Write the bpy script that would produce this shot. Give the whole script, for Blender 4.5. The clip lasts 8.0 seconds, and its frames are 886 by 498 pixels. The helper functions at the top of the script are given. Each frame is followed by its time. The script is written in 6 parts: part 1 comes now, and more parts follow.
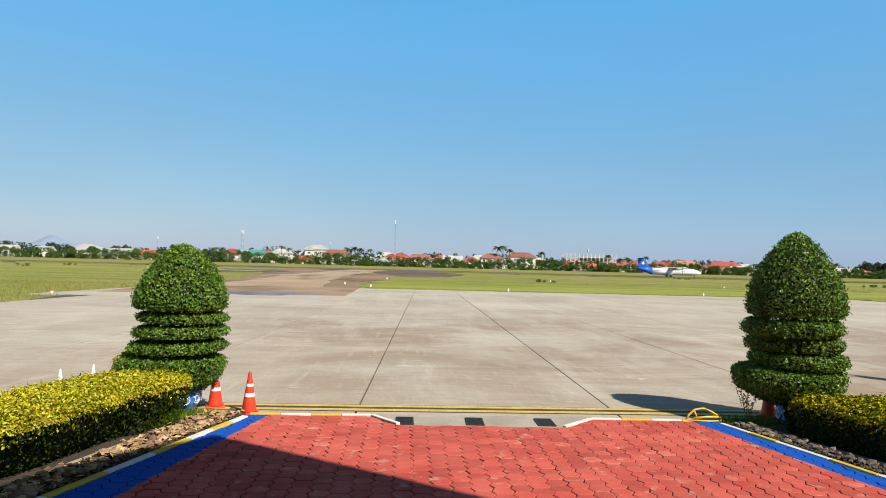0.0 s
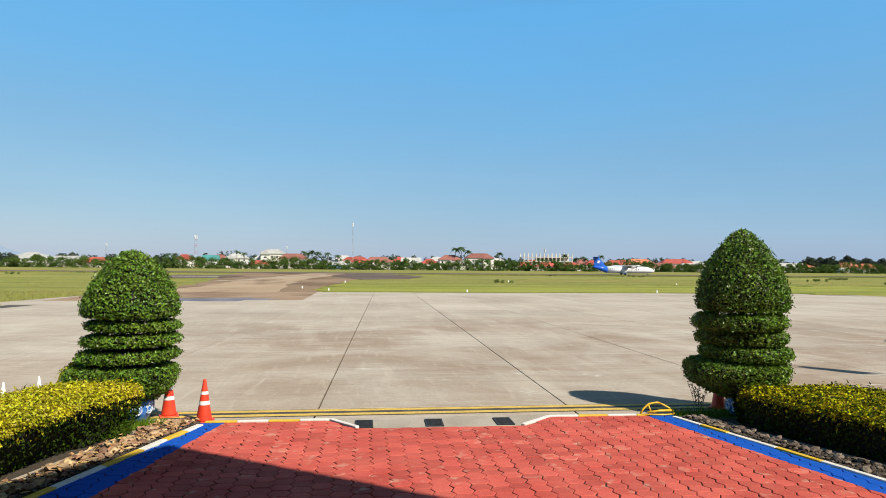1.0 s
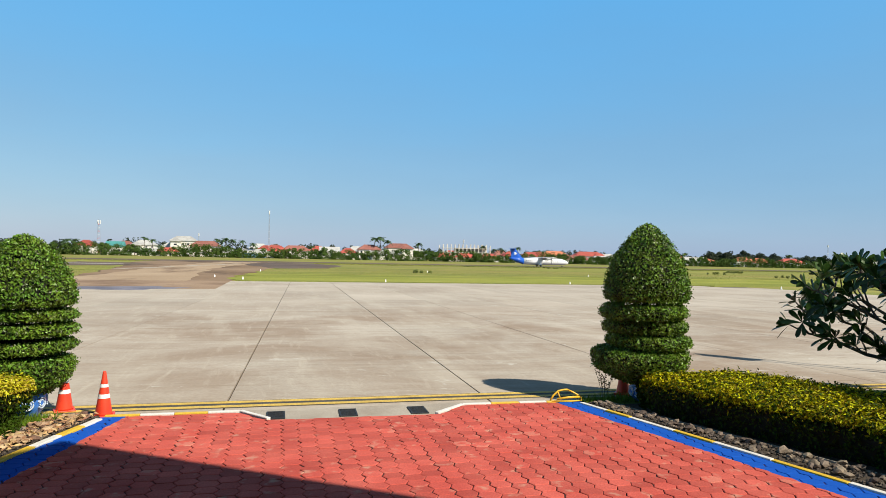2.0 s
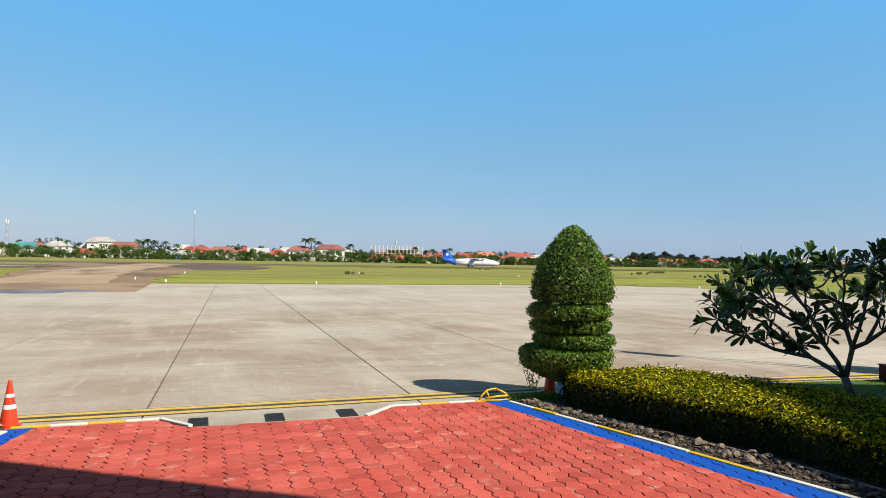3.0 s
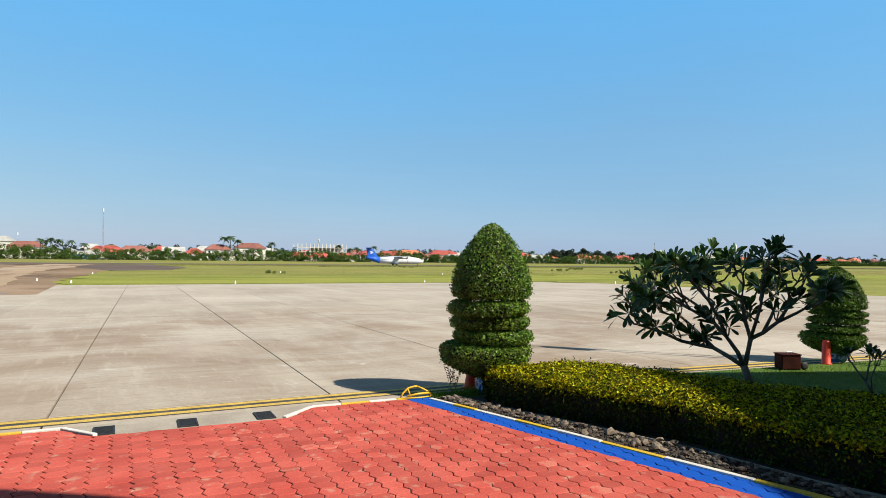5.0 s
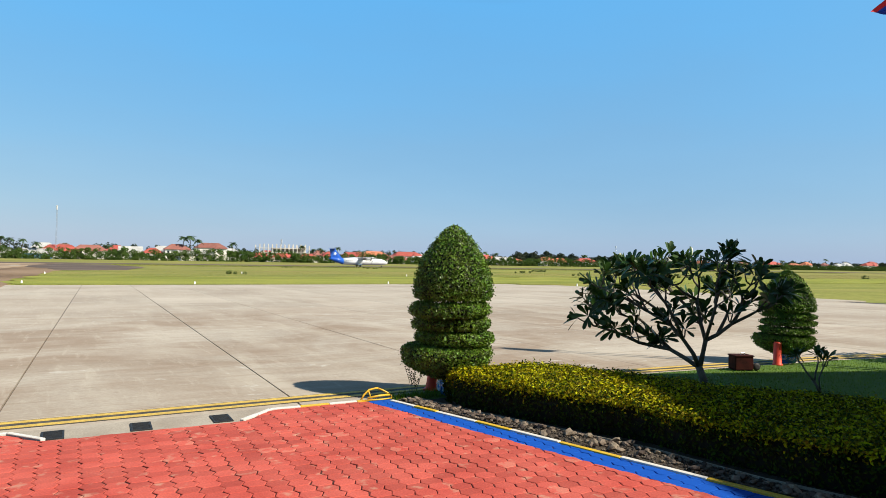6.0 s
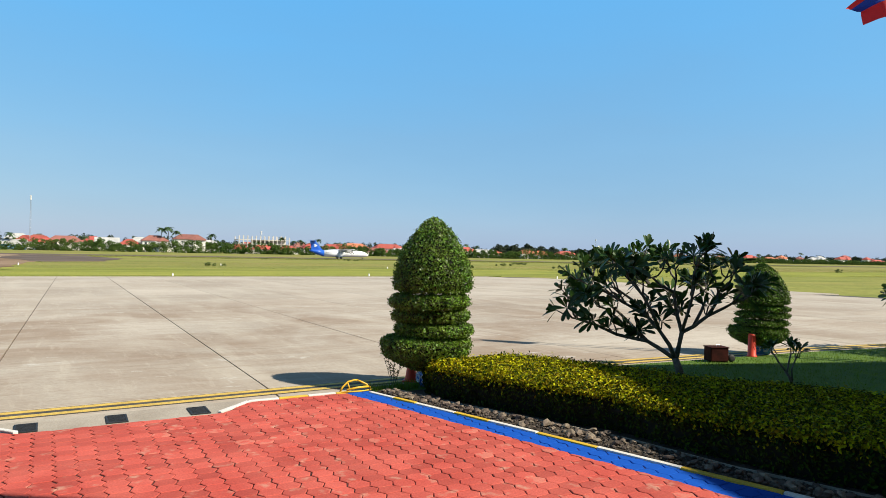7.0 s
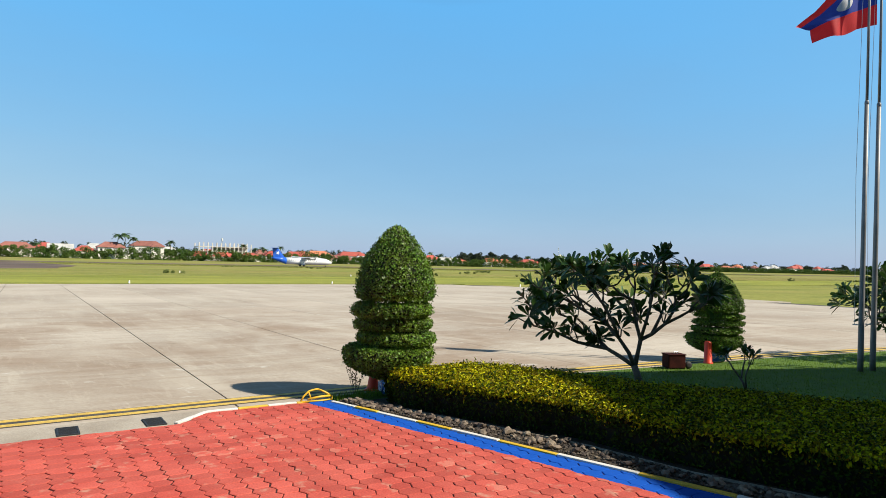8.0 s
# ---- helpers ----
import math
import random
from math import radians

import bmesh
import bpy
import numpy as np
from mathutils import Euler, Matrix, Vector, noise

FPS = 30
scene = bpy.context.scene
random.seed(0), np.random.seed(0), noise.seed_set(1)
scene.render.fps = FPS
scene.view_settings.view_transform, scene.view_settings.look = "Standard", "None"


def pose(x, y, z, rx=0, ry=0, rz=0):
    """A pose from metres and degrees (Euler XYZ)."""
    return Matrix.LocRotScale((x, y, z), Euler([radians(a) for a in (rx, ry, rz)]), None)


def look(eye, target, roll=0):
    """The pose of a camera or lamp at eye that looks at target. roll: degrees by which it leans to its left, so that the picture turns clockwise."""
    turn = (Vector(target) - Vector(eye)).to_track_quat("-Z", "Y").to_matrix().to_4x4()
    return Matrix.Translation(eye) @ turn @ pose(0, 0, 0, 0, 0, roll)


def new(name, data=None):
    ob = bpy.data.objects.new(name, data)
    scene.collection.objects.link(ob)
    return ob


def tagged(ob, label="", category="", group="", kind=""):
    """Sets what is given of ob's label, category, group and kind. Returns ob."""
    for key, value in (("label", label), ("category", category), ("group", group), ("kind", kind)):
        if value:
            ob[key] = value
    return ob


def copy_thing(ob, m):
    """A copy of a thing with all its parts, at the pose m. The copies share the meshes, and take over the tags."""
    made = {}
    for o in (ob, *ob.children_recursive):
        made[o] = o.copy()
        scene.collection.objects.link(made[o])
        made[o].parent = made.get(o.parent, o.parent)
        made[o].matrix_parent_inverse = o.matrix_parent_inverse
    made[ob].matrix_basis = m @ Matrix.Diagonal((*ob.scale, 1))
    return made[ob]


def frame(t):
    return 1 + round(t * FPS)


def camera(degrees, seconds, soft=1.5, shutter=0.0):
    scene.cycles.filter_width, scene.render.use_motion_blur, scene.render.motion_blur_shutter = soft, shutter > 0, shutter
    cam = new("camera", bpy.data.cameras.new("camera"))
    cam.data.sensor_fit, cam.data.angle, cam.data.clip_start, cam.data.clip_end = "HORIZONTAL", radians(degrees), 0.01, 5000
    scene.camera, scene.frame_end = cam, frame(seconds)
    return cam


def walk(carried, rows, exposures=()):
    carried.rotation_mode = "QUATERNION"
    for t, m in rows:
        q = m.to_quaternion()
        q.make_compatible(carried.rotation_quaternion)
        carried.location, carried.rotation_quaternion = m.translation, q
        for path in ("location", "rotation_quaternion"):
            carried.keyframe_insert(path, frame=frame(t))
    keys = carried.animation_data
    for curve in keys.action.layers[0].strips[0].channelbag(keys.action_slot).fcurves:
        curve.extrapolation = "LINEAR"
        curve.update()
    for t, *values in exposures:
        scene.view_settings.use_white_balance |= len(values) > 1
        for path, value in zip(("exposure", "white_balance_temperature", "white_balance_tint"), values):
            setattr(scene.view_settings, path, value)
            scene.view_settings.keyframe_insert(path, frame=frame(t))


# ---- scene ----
cam = camera(68.4, 8.0, 0.6)
PATH = [
    (0, (-0.56, -0.673, 2.535), (-0.446, 1.323, 2.575), 1.5),
    (0.5, (-0.555, -0.686, 2.523), (-0.376, 1.306, 2.562), 1.2),
    (1, (-0.536, -0.697, 2.531), (-0.295, 1.288, 2.579), 0.5),
    (1.5, (-0.515, -0.697, 2.526), (-0.155, 1.27, 2.556), 0.8),
    (3, (-0.446, -0.706, 2.522), (0.236, 1.174, 2.551), 1.1),
    (3.5, (-0.436, -0.704, 2.524), (0.314, 1.15, 2.554), 0.7),
    (4, (-0.422, -0.715, 2.524), (0.368, 1.123, 2.547), 0.6),
    (4.5, (-0.404, -0.73, 2.526), (0.435, 1.086, 2.55), 0.6),
    (6, (-0.341, -0.756, 2.528), (0.65, 0.981, 2.561), 1.1),
    (6.5, (-0.339, -0.776, 2.525), (0.68, 0.944, 2.559), 1.2),
    (7, (-0.323, -0.777, 2.521), (0.718, 0.93, 2.532), 1.3),
    (7.5, (-0.311, -0.782, 2.522), (0.768, 0.902, 2.54), 1.2),
    (8, (-0.314, -0.806, 2.528), (0.819, 0.842, 2.566), 1.5),
]
walk(cam, [(t, look(eye, goal, roll)) for t, eye, goal, roll in PATH], [(0, 0.48), (3, 0.52), (8, 0.60)])

# ---- world, sun, exposure ----
SUN = Vector((0.643 * math.cos(radians(44.5)), -0.766 * math.cos(radians(44.5)), math.sin(radians(44.5))))
scene.view_settings.exposure = 0.50
world = bpy.data.worlds.new("world")
scene.world = world
world.use_nodes = True
_nt = world.node_tree
_sky = _nt.nodes.new("ShaderNodeTexSky")
_sky.sky_type = "NISHITA"
_sky.sun_disc = False
_sky.sun_elevation = radians(44.5)
_sky.sun_rotation = math.atan2(SUN.x, SUN.y)
_sky.altitude = 50
_sky.air_density, _sky.dust_density, _sky.ozone_density = 1.0, 0.4, 4.5
_nt.nodes["Background"].inputs["Strength"].default_value = 0.114
_tint = _nt.nodes.new("ShaderNodeMix")
_tint.data_type, _tint.blend_type = "RGBA", "MULTIPLY"
_tint.inputs["Factor"].default_value = 1.0
_tint.inputs["B"].default_value = (0.50, 0.34, 0.14, 1)
_nt.links.new(_sky.outputs[0], _tint.inputs["A"])
_haze = _nt.nodes.new("ShaderNodeMix")
_haze.data_type, _haze.blend_type = "RGBA", "ADD"
_haze.inputs["Factor"].default_value = 1.0
_haze.inputs["B"].default_value = (0.50, 2.12, 4.65, 1)
_nt.links.new(_tint.outputs["Result"], _haze.inputs["A"])
# humid air: greyer and dimmer low down, clearer blue higher up, with faint uneven veils
_co = _nt.nodes.new("ShaderNodeTexCoord")
_xyz = _nt.nodes.new("ShaderNodeSeparateXYZ")
_nt.links.new(_co.outputs["Generated"], _xyz.inputs[0])
_mp = _nt.nodes.new("ShaderNodeMapping")
_mp.inputs["Scale"].default_value = (1.6, 1.6, 7.0)
_nt.links.new(_co.outputs["Generated"], _mp.inputs["Vector"])
_veil = _nt.nodes.new("ShaderNodeTexNoise")
_veil.inputs["Scale"].default_value, _veil.inputs["Detail"].default_value = 1.3, 5
_nt.links.new(_mp.outputs["Vector"], _veil.inputs["Vector"])
_lift = _nt.nodes.new("ShaderNodeMath")
_lift.operation = "MULTIPLY_ADD"
_lift.inputs[1].default_value = 0.22
_nt.links.new(_veil.outputs["Fac"], _lift.inputs[0])
_nt.links.new(_xyz.outputs["Z"], _lift.inputs[2])
_ramp = _nt.nodes.new("ShaderNodeValToRGB")
_cr = _ramp.color_ramp
_cr.elements[0].position, _cr.elements[0].color = 0.08, (0.77, 0.765, 0.75, 1)
_cr.elements[1].position, _cr.elements[1].color = 0.80, (0.62, 0.35, 0.27, 1)
_e = _cr.elements.new(0.25)
_e.color = (0.89, 0.875, 0.84, 1)
_e = _cr.elements.new(0.46)
_e.color = (0.78, 0.98, 1.0, 1)
_nt.links.new(_lift.outputs["Value"], _ramp.inputs["Fac"])
_air = _nt.nodes.new("ShaderNodeMix")
_air.data_type, _air.blend_type = "RGBA", "MULTIPLY"
_air.inputs["Factor"].default_value = 1.0
_nt.links.new(_haze.outputs["Result"], _air.inputs["A"])
_nt.links.new(_ramp.outputs["Color"], _air.inputs["B"])
_nt.links.new(_air.outputs["Result"], _nt.nodes["Background"].inputs["Color"])
_sun = new("sun", bpy.data.lights.new("sun", "SUN"))
_sun.data.energy, _sun.data.angle, _sun.data.color = 4.7, radians(0.6), (1.0, 0.91, 0.76)
_sun.matrix_world = look(SUN * 100, (0, 0, 0))

# ---- helpers for materials and meshes ----
rng = np.random.default_rng(7)


def mat(name, c1, c2, rough=0.8, scale=2.0, fine=40.0, bump=0.15, dist=0.01, metal=0.0, rand=0.0, island=0.0, spec=0.5, translucent=0.0, grain=0.25, hue=0.0):
    m = bpy.data.materials.new(name)
    m.use_nodes = True
    nt = m.node_tree
    N, L = nt.nodes, nt.links
    b = N["Principled BSDF"]
    geo = N.new("ShaderNodeNewGeometry")
    n1 = N.new("ShaderNodeTexNoise")
    n1.inputs["Scale"].default_value, n1.inputs["Detail"].default_value = scale, 6
    n2 = N.new("ShaderNodeTexNoise")
    n2.inputs["Scale"].default_value, n2.inputs["Detail"].default_value = fine, 5
    for n in (n1, n2):
        L.new(geo.outputs["Position"], n.inputs["Vector"])
    ramp = N.new("ShaderNodeMapRange")
    ramp.inputs["From Min"].default_value, ramp.inputs["From Max"].default_value = 0.32, 0.68
    L.new(n1.outputs["Fac"], ramp.inputs["Value"])
    mix = N.new("ShaderNodeMix")
    mix.data_type = "RGBA"
    mix.inputs["A"].default_value, mix.inputs["B"].default_value = (*c1, 1), (*c2, 1)
    L.new(ramp.outputs["Result"], mix.inputs["Factor"])
    hsv = N.new("ShaderNodeHueSaturation")
    L.new(mix.outputs["Result"], hsv.inputs["Color"])
    val = N.new("ShaderNodeMapRange")
    val.inputs["To Min"].default_value, val.inputs["To Max"].default_value = 1 - grain, 1 + grain
    val.inputs["From Min"].default_value, val.inputs["From Max"].default_value = 0.25, 0.75
    L.new(n2.outputs["Fac"], val.inputs["Value"])
    last = val.outputs["Result"]
    if rand or island:
        r = N.new("ShaderNodeMapRange")
        k = rand or island
        r.inputs["To Min"].default_value, r.inputs["To Max"].default_value = 1 - k, 1 + k
        source = N.new("ShaderNodeObjectInfo").outputs["Random"] if rand else geo.outputs["Random Per Island"]
        L.new(source, r.inputs["Value"])
        mul = N.new("ShaderNodeMath")
        mul.operation = "MULTIPLY"
        L.new(last, mul.inputs[0])
        L.new(r.outputs["Result"], mul.inputs[1])
        last = mul.outputs[0]
        if hue:
            h = N.new("ShaderNodeMapRange")
            h.inputs["To Min"].default_value, h.inputs["To Max"].default_value = 0.5 - hue, 0.5 + hue
            L.new(source, h.inputs["Value"])
            L.new(h.outputs["Result"], hsv.inputs["Hue"])
    L.new(last, hsv.inputs["Value"])
    L.new(hsv.outputs["Color"], b.inputs["Base Color"])
    b.inputs["Roughness"].default_value, b.inputs["Metallic"].default_value = rough, metal
    b.inputs["Specular IOR Level"].default_value = spec
    if bump:
        bp = N.new("ShaderNodeBump")
        bp.inputs["Strength"].default_value, bp.inputs["Distance"].default_value = bump, dist
        L.new(n2.outputs["Fac"], bp.inputs["Height"])
        L.new(bp.outputs["Normal"], b.inputs["Normal"])
    if translucent:
        tr = N.new("ShaderNodeBsdfTranslucent")
        L.new(hsv.outputs["Color"], tr.inputs["Color"])
        ms = N.new("ShaderNodeMixShader")
        ms.inputs[0].default_value = translucent
        L.new(b.outputs[0], ms.inputs[1])
        L.new(tr.outputs[0], ms.inputs[2])
        L.new(ms.outputs[0], N["Material Output"].inputs["Surface"])
    return m


def nodes_of(m):
    return m.node_tree.nodes, m.node_tree.links, m.node_tree.nodes["Principled BSDF"]


def mesh_of(name, verts, faces, mats, index=None, smooth=False):
    me = bpy.data.meshes.new(name)
    me.from_pydata([tuple(v) for v in verts], [], [tuple(f) for f in faces])
    for m in mats if isinstance(mats, (list, tuple)) else [mats]:
        me.materials.append(m)
    if index is not None:
        me.polygons.foreach_set("material_index", np.asarray(index, dtype=np.int32))
    if smooth:
        me.polygons.foreach_set("use_smooth", [True] * len(me.polygons))
    me.update()
    return me


def put(ob, parent):
    ob.parent = parent
    return ob


def part(name, bm, material, parent, label="", smooth=False):
    me = bpy.data.meshes.new(name)
    bmesh.ops.recalc_face_normals(bm, faces=bm.faces)
    bm.to_mesh(me)
    bm.free()
    for m in material if isinstance(material, (list, tuple)) else [material]:
        me.materials.append(m)
    if smooth:
        me.polygons.foreach_set("use_smooth", [True] * len(me.polygons))
    ob = new(name, me)
    if parent is not None:
        ob.parent = parent
    if label:
        ob["label"] = label
    return ob


def thing(name, x, y, z, label, category, group="", rz=0.0, kind=""):
    ob = new(name)
    ob.matrix_world = pose(x, y, z, 0, 0, rz)
    return tagged(ob, label, category, group, kind)


def box(bm, c, s, m=None, bevel=0.0):
    r = bmesh.ops.create_cube(bm, size=1.0)
    vs = r["verts"]
    bmesh.ops.scale(bm, vec=s, verts=vs)
    if bevel:
        es = list({e for v in vs for e in v.link_edges})
        vs = list({v for f in bmesh.ops.bevel(bm, geom=es, offset=bevel, segments=2, affect="EDGES", profile=0.5)["faces"] for v in f.verts} | {v for v in vs if v.is_valid})
    if m is not None:
        bmesh.ops.transform(bm, matrix=m, verts=vs)
    bmesh.ops.translate(bm, vec=c, verts=vs)
    return bm


def lathe(bm, profile, n=24, c=(0, 0, 0), cap=True):
    rings = []
    for r, z in profile:
        rings.append([bm.verts.new((c[0] + r * math.cos(2 * math.pi * k / n), c[1] + r * math.sin(2 * math.pi * k / n), c[2] + z)) for k in range(n)])
    for a, b in zip(rings, rings[1:]):
        for k in range(n):
            bm.faces.new((a[k], a[(k + 1) % n], b[(k + 1) % n], b[k]))
    if cap:
        bm.faces.new(rings[0][::-1])
        bm.faces.new(rings[-1])
    return bm


def tube(bm, points, radii, n=8):
    """A tapered tube along a polyline."""
    pts = [Vector(p) for p in points]
    if not isinstance(radii, (list, tuple)):
        radii = [radii] * len(pts)
    rings = []
    for i, p in enumerate(pts):
        d = (pts[min(i + 1, len(pts) - 1)] - pts[max(i - 1, 0)]).normalized()
        q = d.to_track_quat("Z", "Y")
        rings.append([bm.verts.new(p + q @ Vector((radii[i] * math.cos(2 * math.pi * k / n), radii[i] * math.sin(2 * math.pi * k / n), 0))) for k in range(n)])
    for a, b in zip(rings, rings[1:]):
        for k in range(n):
            bm.faces.new((a[k], a[(k + 1) % n], b[(k + 1) % n], b[k]))
    bm.faces.new(rings[0][::-1])
    bm.faces.new(rings[-1])
    return bm


def prism(bm, outline, z0, z1):
    """A flat slab with a polygon for its plan; z0 and z1 may be functions of (x, y)."""
    f0 = z0 if callable(z0) else (lambda x, y: z0)
    f1 = z1 if callable(z1) else (lambda x, y: z1)
    lo = [bm.verts.new((x, y, f0(x, y))) for x, y in outline]
    hi = [bm.verts.new((x, y, f1(x, y))) for x, y in outline]
    n = len(lo)
    bm.faces.new(lo[::-1])
    bm.faces.new(hi)
    for k in range(n):
        bm.faces.new((lo[k], lo[(k + 1) % n], hi[(k + 1) % n], hi[k]))
    return bm


def leaf_quads(p, nrm, length, width, spread=0.9, droop=0.0, rough=0.45):
    """Folded diamond leaves at points p, lying roughly along the surface whose normals are nrm."""
    k = len(p)
    t = rng.normal(size=(k, 3))
    d = t - nrm * (t * nrm).sum(1, keepdims=True) * (1 - spread * 0.5)
    d[:, 2] -= droop
    d /= np.linalg.norm(d, axis=1, keepdims=True)
    up = nrm + rng.normal(size=(k, 3)) * rough
    side = np.cross(d, up)
    side /= np.linalg.norm(side, axis=1, keepdims=True) + 1e-9
    up = np.cross(side, d)
    L = length * rng.uniform(0.7, 1.25, (k, 1))
    W = width * rng.uniform(0.7, 1.25, (k, 1))
    v = np.stack([p - d * L * 0.5, p + side * W * 0.5 + up * W * 0.22, p + d * L * 0.5, p - side * W * 0.5 + up * W * 0.22], 1).reshape(-1, 3)
    f = np.arange(4 * k).reshape(-1, 4)
    return v, f


def between(points, x):
    xs = [a for a, _ in points]
    ys = [b for _, b in points]
    return float(np.interp(x, xs, ys))


# ---- materials ----
FOLIAGE = mat("clipped_foliage", (0.070, 0.150, 0.014), (0.138, 0.222, 0.020), 0.38, 3, 30, 0, island=0.7, hue=0.02, spec=0.35, translucent=0.12)
# near-black core colour, painted as the shade deep between the leaves
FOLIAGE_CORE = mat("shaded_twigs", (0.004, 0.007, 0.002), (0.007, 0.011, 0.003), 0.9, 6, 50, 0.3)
# side leaves, darkened so that the colour carries the hedge faces' shade
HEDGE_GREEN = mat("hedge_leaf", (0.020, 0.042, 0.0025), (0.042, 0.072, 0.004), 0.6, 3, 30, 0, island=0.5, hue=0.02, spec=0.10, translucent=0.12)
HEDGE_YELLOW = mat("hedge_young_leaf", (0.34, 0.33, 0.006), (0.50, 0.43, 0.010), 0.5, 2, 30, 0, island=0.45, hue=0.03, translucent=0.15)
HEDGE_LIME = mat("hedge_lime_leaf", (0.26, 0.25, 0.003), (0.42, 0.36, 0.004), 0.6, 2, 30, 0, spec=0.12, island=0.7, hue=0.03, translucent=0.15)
FRANGI_LEAF = mat("broad_leaf", (0.022, 0.060, 0.012), (0.046, 0.100, 0.018), 0.35, 3, 30, 0, island=0.4, translucent=0.2)
FRANGI_BARK = mat("grey_bark", (0.10, 0.085, 0.07), (0.17, 0.15, 0.12), 0.85, 8, 60, 0.5)
GRASS_BLADE = mat("lawn_blade", (0.10, 0.19, 0.005), (0.16, 0.26, 0.008), 0.6, 1.5, 20, 0, island=0.35, translucent=0.3)
LAWN = mat("lawn_turf", (0.05, 0.11, 0.004), (0.085, 0.155, 0.006), 0.95, 2, 60, 0.6, 0.03)
SOIL = mat("soil", (0.035, 0.026, 0.018), (0.06, 0.045, 0.03), 0.95, 4, 60, 0.6, 0.02)
CONE_RED = mat("cone_rubber", (0.64, 0.042, 0.016), (0.74, 0.062, 0.022), 0.45, 5, 60, 0.05, grain=0.1)
WHITE_BAND = mat("reflective_band", (0.75, 0.75, 0.74), (0.85, 0.85, 0.83), 0.4, 6, 60, 0.05, grain=0.08)
CERAMIC_BLUE = mat("blue_glaze", (0.03, 0.14, 0.50), (0.08, 0.24, 0.62), 0.18, 9, 30, 0.05)
CERAMIC_PALE = mat("pale_glaze", (0.45, 0.55, 0.65), (0.55, 0.62, 0.70), 0.2, 9, 30, 0.05)
KERB_WHITE = mat("kerb_white_paint", (0.58, 0.57, 0.53), (0.70, 0.69, 0.66), 0.6, 5, 50, 0.3, grain=0.15)
KERB_YELLOW = mat("kerb_yellow_paint", (0.55, 0.36, 0.03), (0.66, 0.44, 0.04), 0.6, 5, 50, 0.3, grain=0.2)
CONCRETE = mat("gutter_concrete", (0.29, 0.25, 0.20), (0.40, 0.36, 0.30), 0.85, 1.5, 40, 0.3, grain=0.2)
IRON = mat("cast_iron", (0.02, 0.02, 0.022), (0.035, 0.035, 0.035), 0.6, 10, 60, 0.3, metal=0.3)
LINE_YELLOW = mat("line_yellow", (0.50, 0.34, 0.07), (0.62, 0.43, 0.08), 0.7, 3, 30, 0.2, grain=0.3)
LINE_BLACK = mat("line_black", (0.035, 0.032, 0.028), (0.085, 0.075, 0.062), 0.8, 3, 30, 0.2, grain=0.3)
STEEL = mat("galvanised_steel", (0.42, 0.44, 0.46), (0.52, 0.53, 0.55), 0.4, 5, 50, 0.05, metal=0.7, grain=0.1)
POLE = mat("dull_grey_pole", (0.17, 0.175, 0.18), (0.24, 0.245, 0.25), 0.5, 3, 40, 0.05, metal=0.2, grain=0.12)
# right bed's stones: part of their dark colour stands for its shade
STONE = mat("river_stone", (0.075, 0.055, 0.042), (0.20, 0.155, 0.12), 0.75, 10, 60, 0.3, rand=0.6, hue=0.02)
TAN_STONE = mat("tan_stone", (0.17, 0.095, 0.05), (0.42, 0.29, 0.18), 0.8, 7, 50, 0.3, rand=0.55, hue=0.025)
BIN_RED = mat("rusty_red_paint", (0.024, 0.007, 0.005), (0.05, 0.012, 0.009), 0.8, 6, 50, 0.2, spec=0.1)
RUBBER = mat("black_rubber", (0.015, 0.015, 0.015), (0.03, 0.03, 0.03), 0.7, 10, 60, 0.2)
YELLOW_TUBE = mat("yellow_steel", (0.65, 0.38, 0.02), (0.75, 0.46, 0.03), 0.45, 10, 60, 0.1)
FLAG_RED = mat("flag_red", (0.65, 0.02, 0.025), (0.72, 0.03, 0.035), 0.7, 3, 60, 0.1, translucent=0.5, grain=0.1)
FLAG_BLUE = mat("flag_blue", (0.02, 0.045, 0.30), (0.025, 0.06, 0.36), 0.7, 3, 60, 0.1, translucent=0.5, grain=0.1)
FLAG_WHITE = mat("flag_white", (0.75, 0.75, 0.75), (0.8, 0.8, 0.8), 0.7, 3, 60, 0.1, translucent=0.35, grain=0.05)
PLANE_WHITE = mat("aircraft_white", (0.78, 0.79, 0.80), (0.82, 0.83, 0.84), 0.25, 1, 10, 0, grain=0.03)
PLANE_BLUE = mat("aircraft_blue", (0.015, 0.09, 0.48), (0.02, 0.12, 0.55), 0.3, 1, 10, 0, grain=0.05)
PLANE_GREY = mat("aircraft_grey", (0.25, 0.26, 0.28), (0.33, 0.34, 0.36), 0.4, 1, 10, 0)
GLASS_DARK = mat("dark_pane", (0.02, 0.025, 0.03), (0.035, 0.04, 0.05), 0.12, 1, 10, 0)
WALL_WHITE = mat("white_render", (0.66, 0.63, 0.57), (0.78, 0.75, 0.70), 0.85, 0.3, 4, 0.1, rand=0.12)
WALL_GREY = mat("raw_concrete", (0.52, 0.49, 0.44), (0.64, 0.60, 0.55), 0.9, 0.3, 4, 0.1)
WALL_BLUE = mat("blue_boards", (0.14, 0.30, 0.50), (0.20, 0.38, 0.58), 0.8, 0.3, 4, 0.1)
ROOF_RED = mat("red_roof_tile", (0.33, 0.06, 0.045), (0.42, 0.09, 0.065), 0.75, 0.3, 3, 0.2, rand=0.2)
ROOF_ORANGE = mat("orange_roof_tile", (0.38, 0.12, 0.06), (0.46, 0.16, 0.08), 0.75, 0.3, 3, 0.2, rand=0.2)
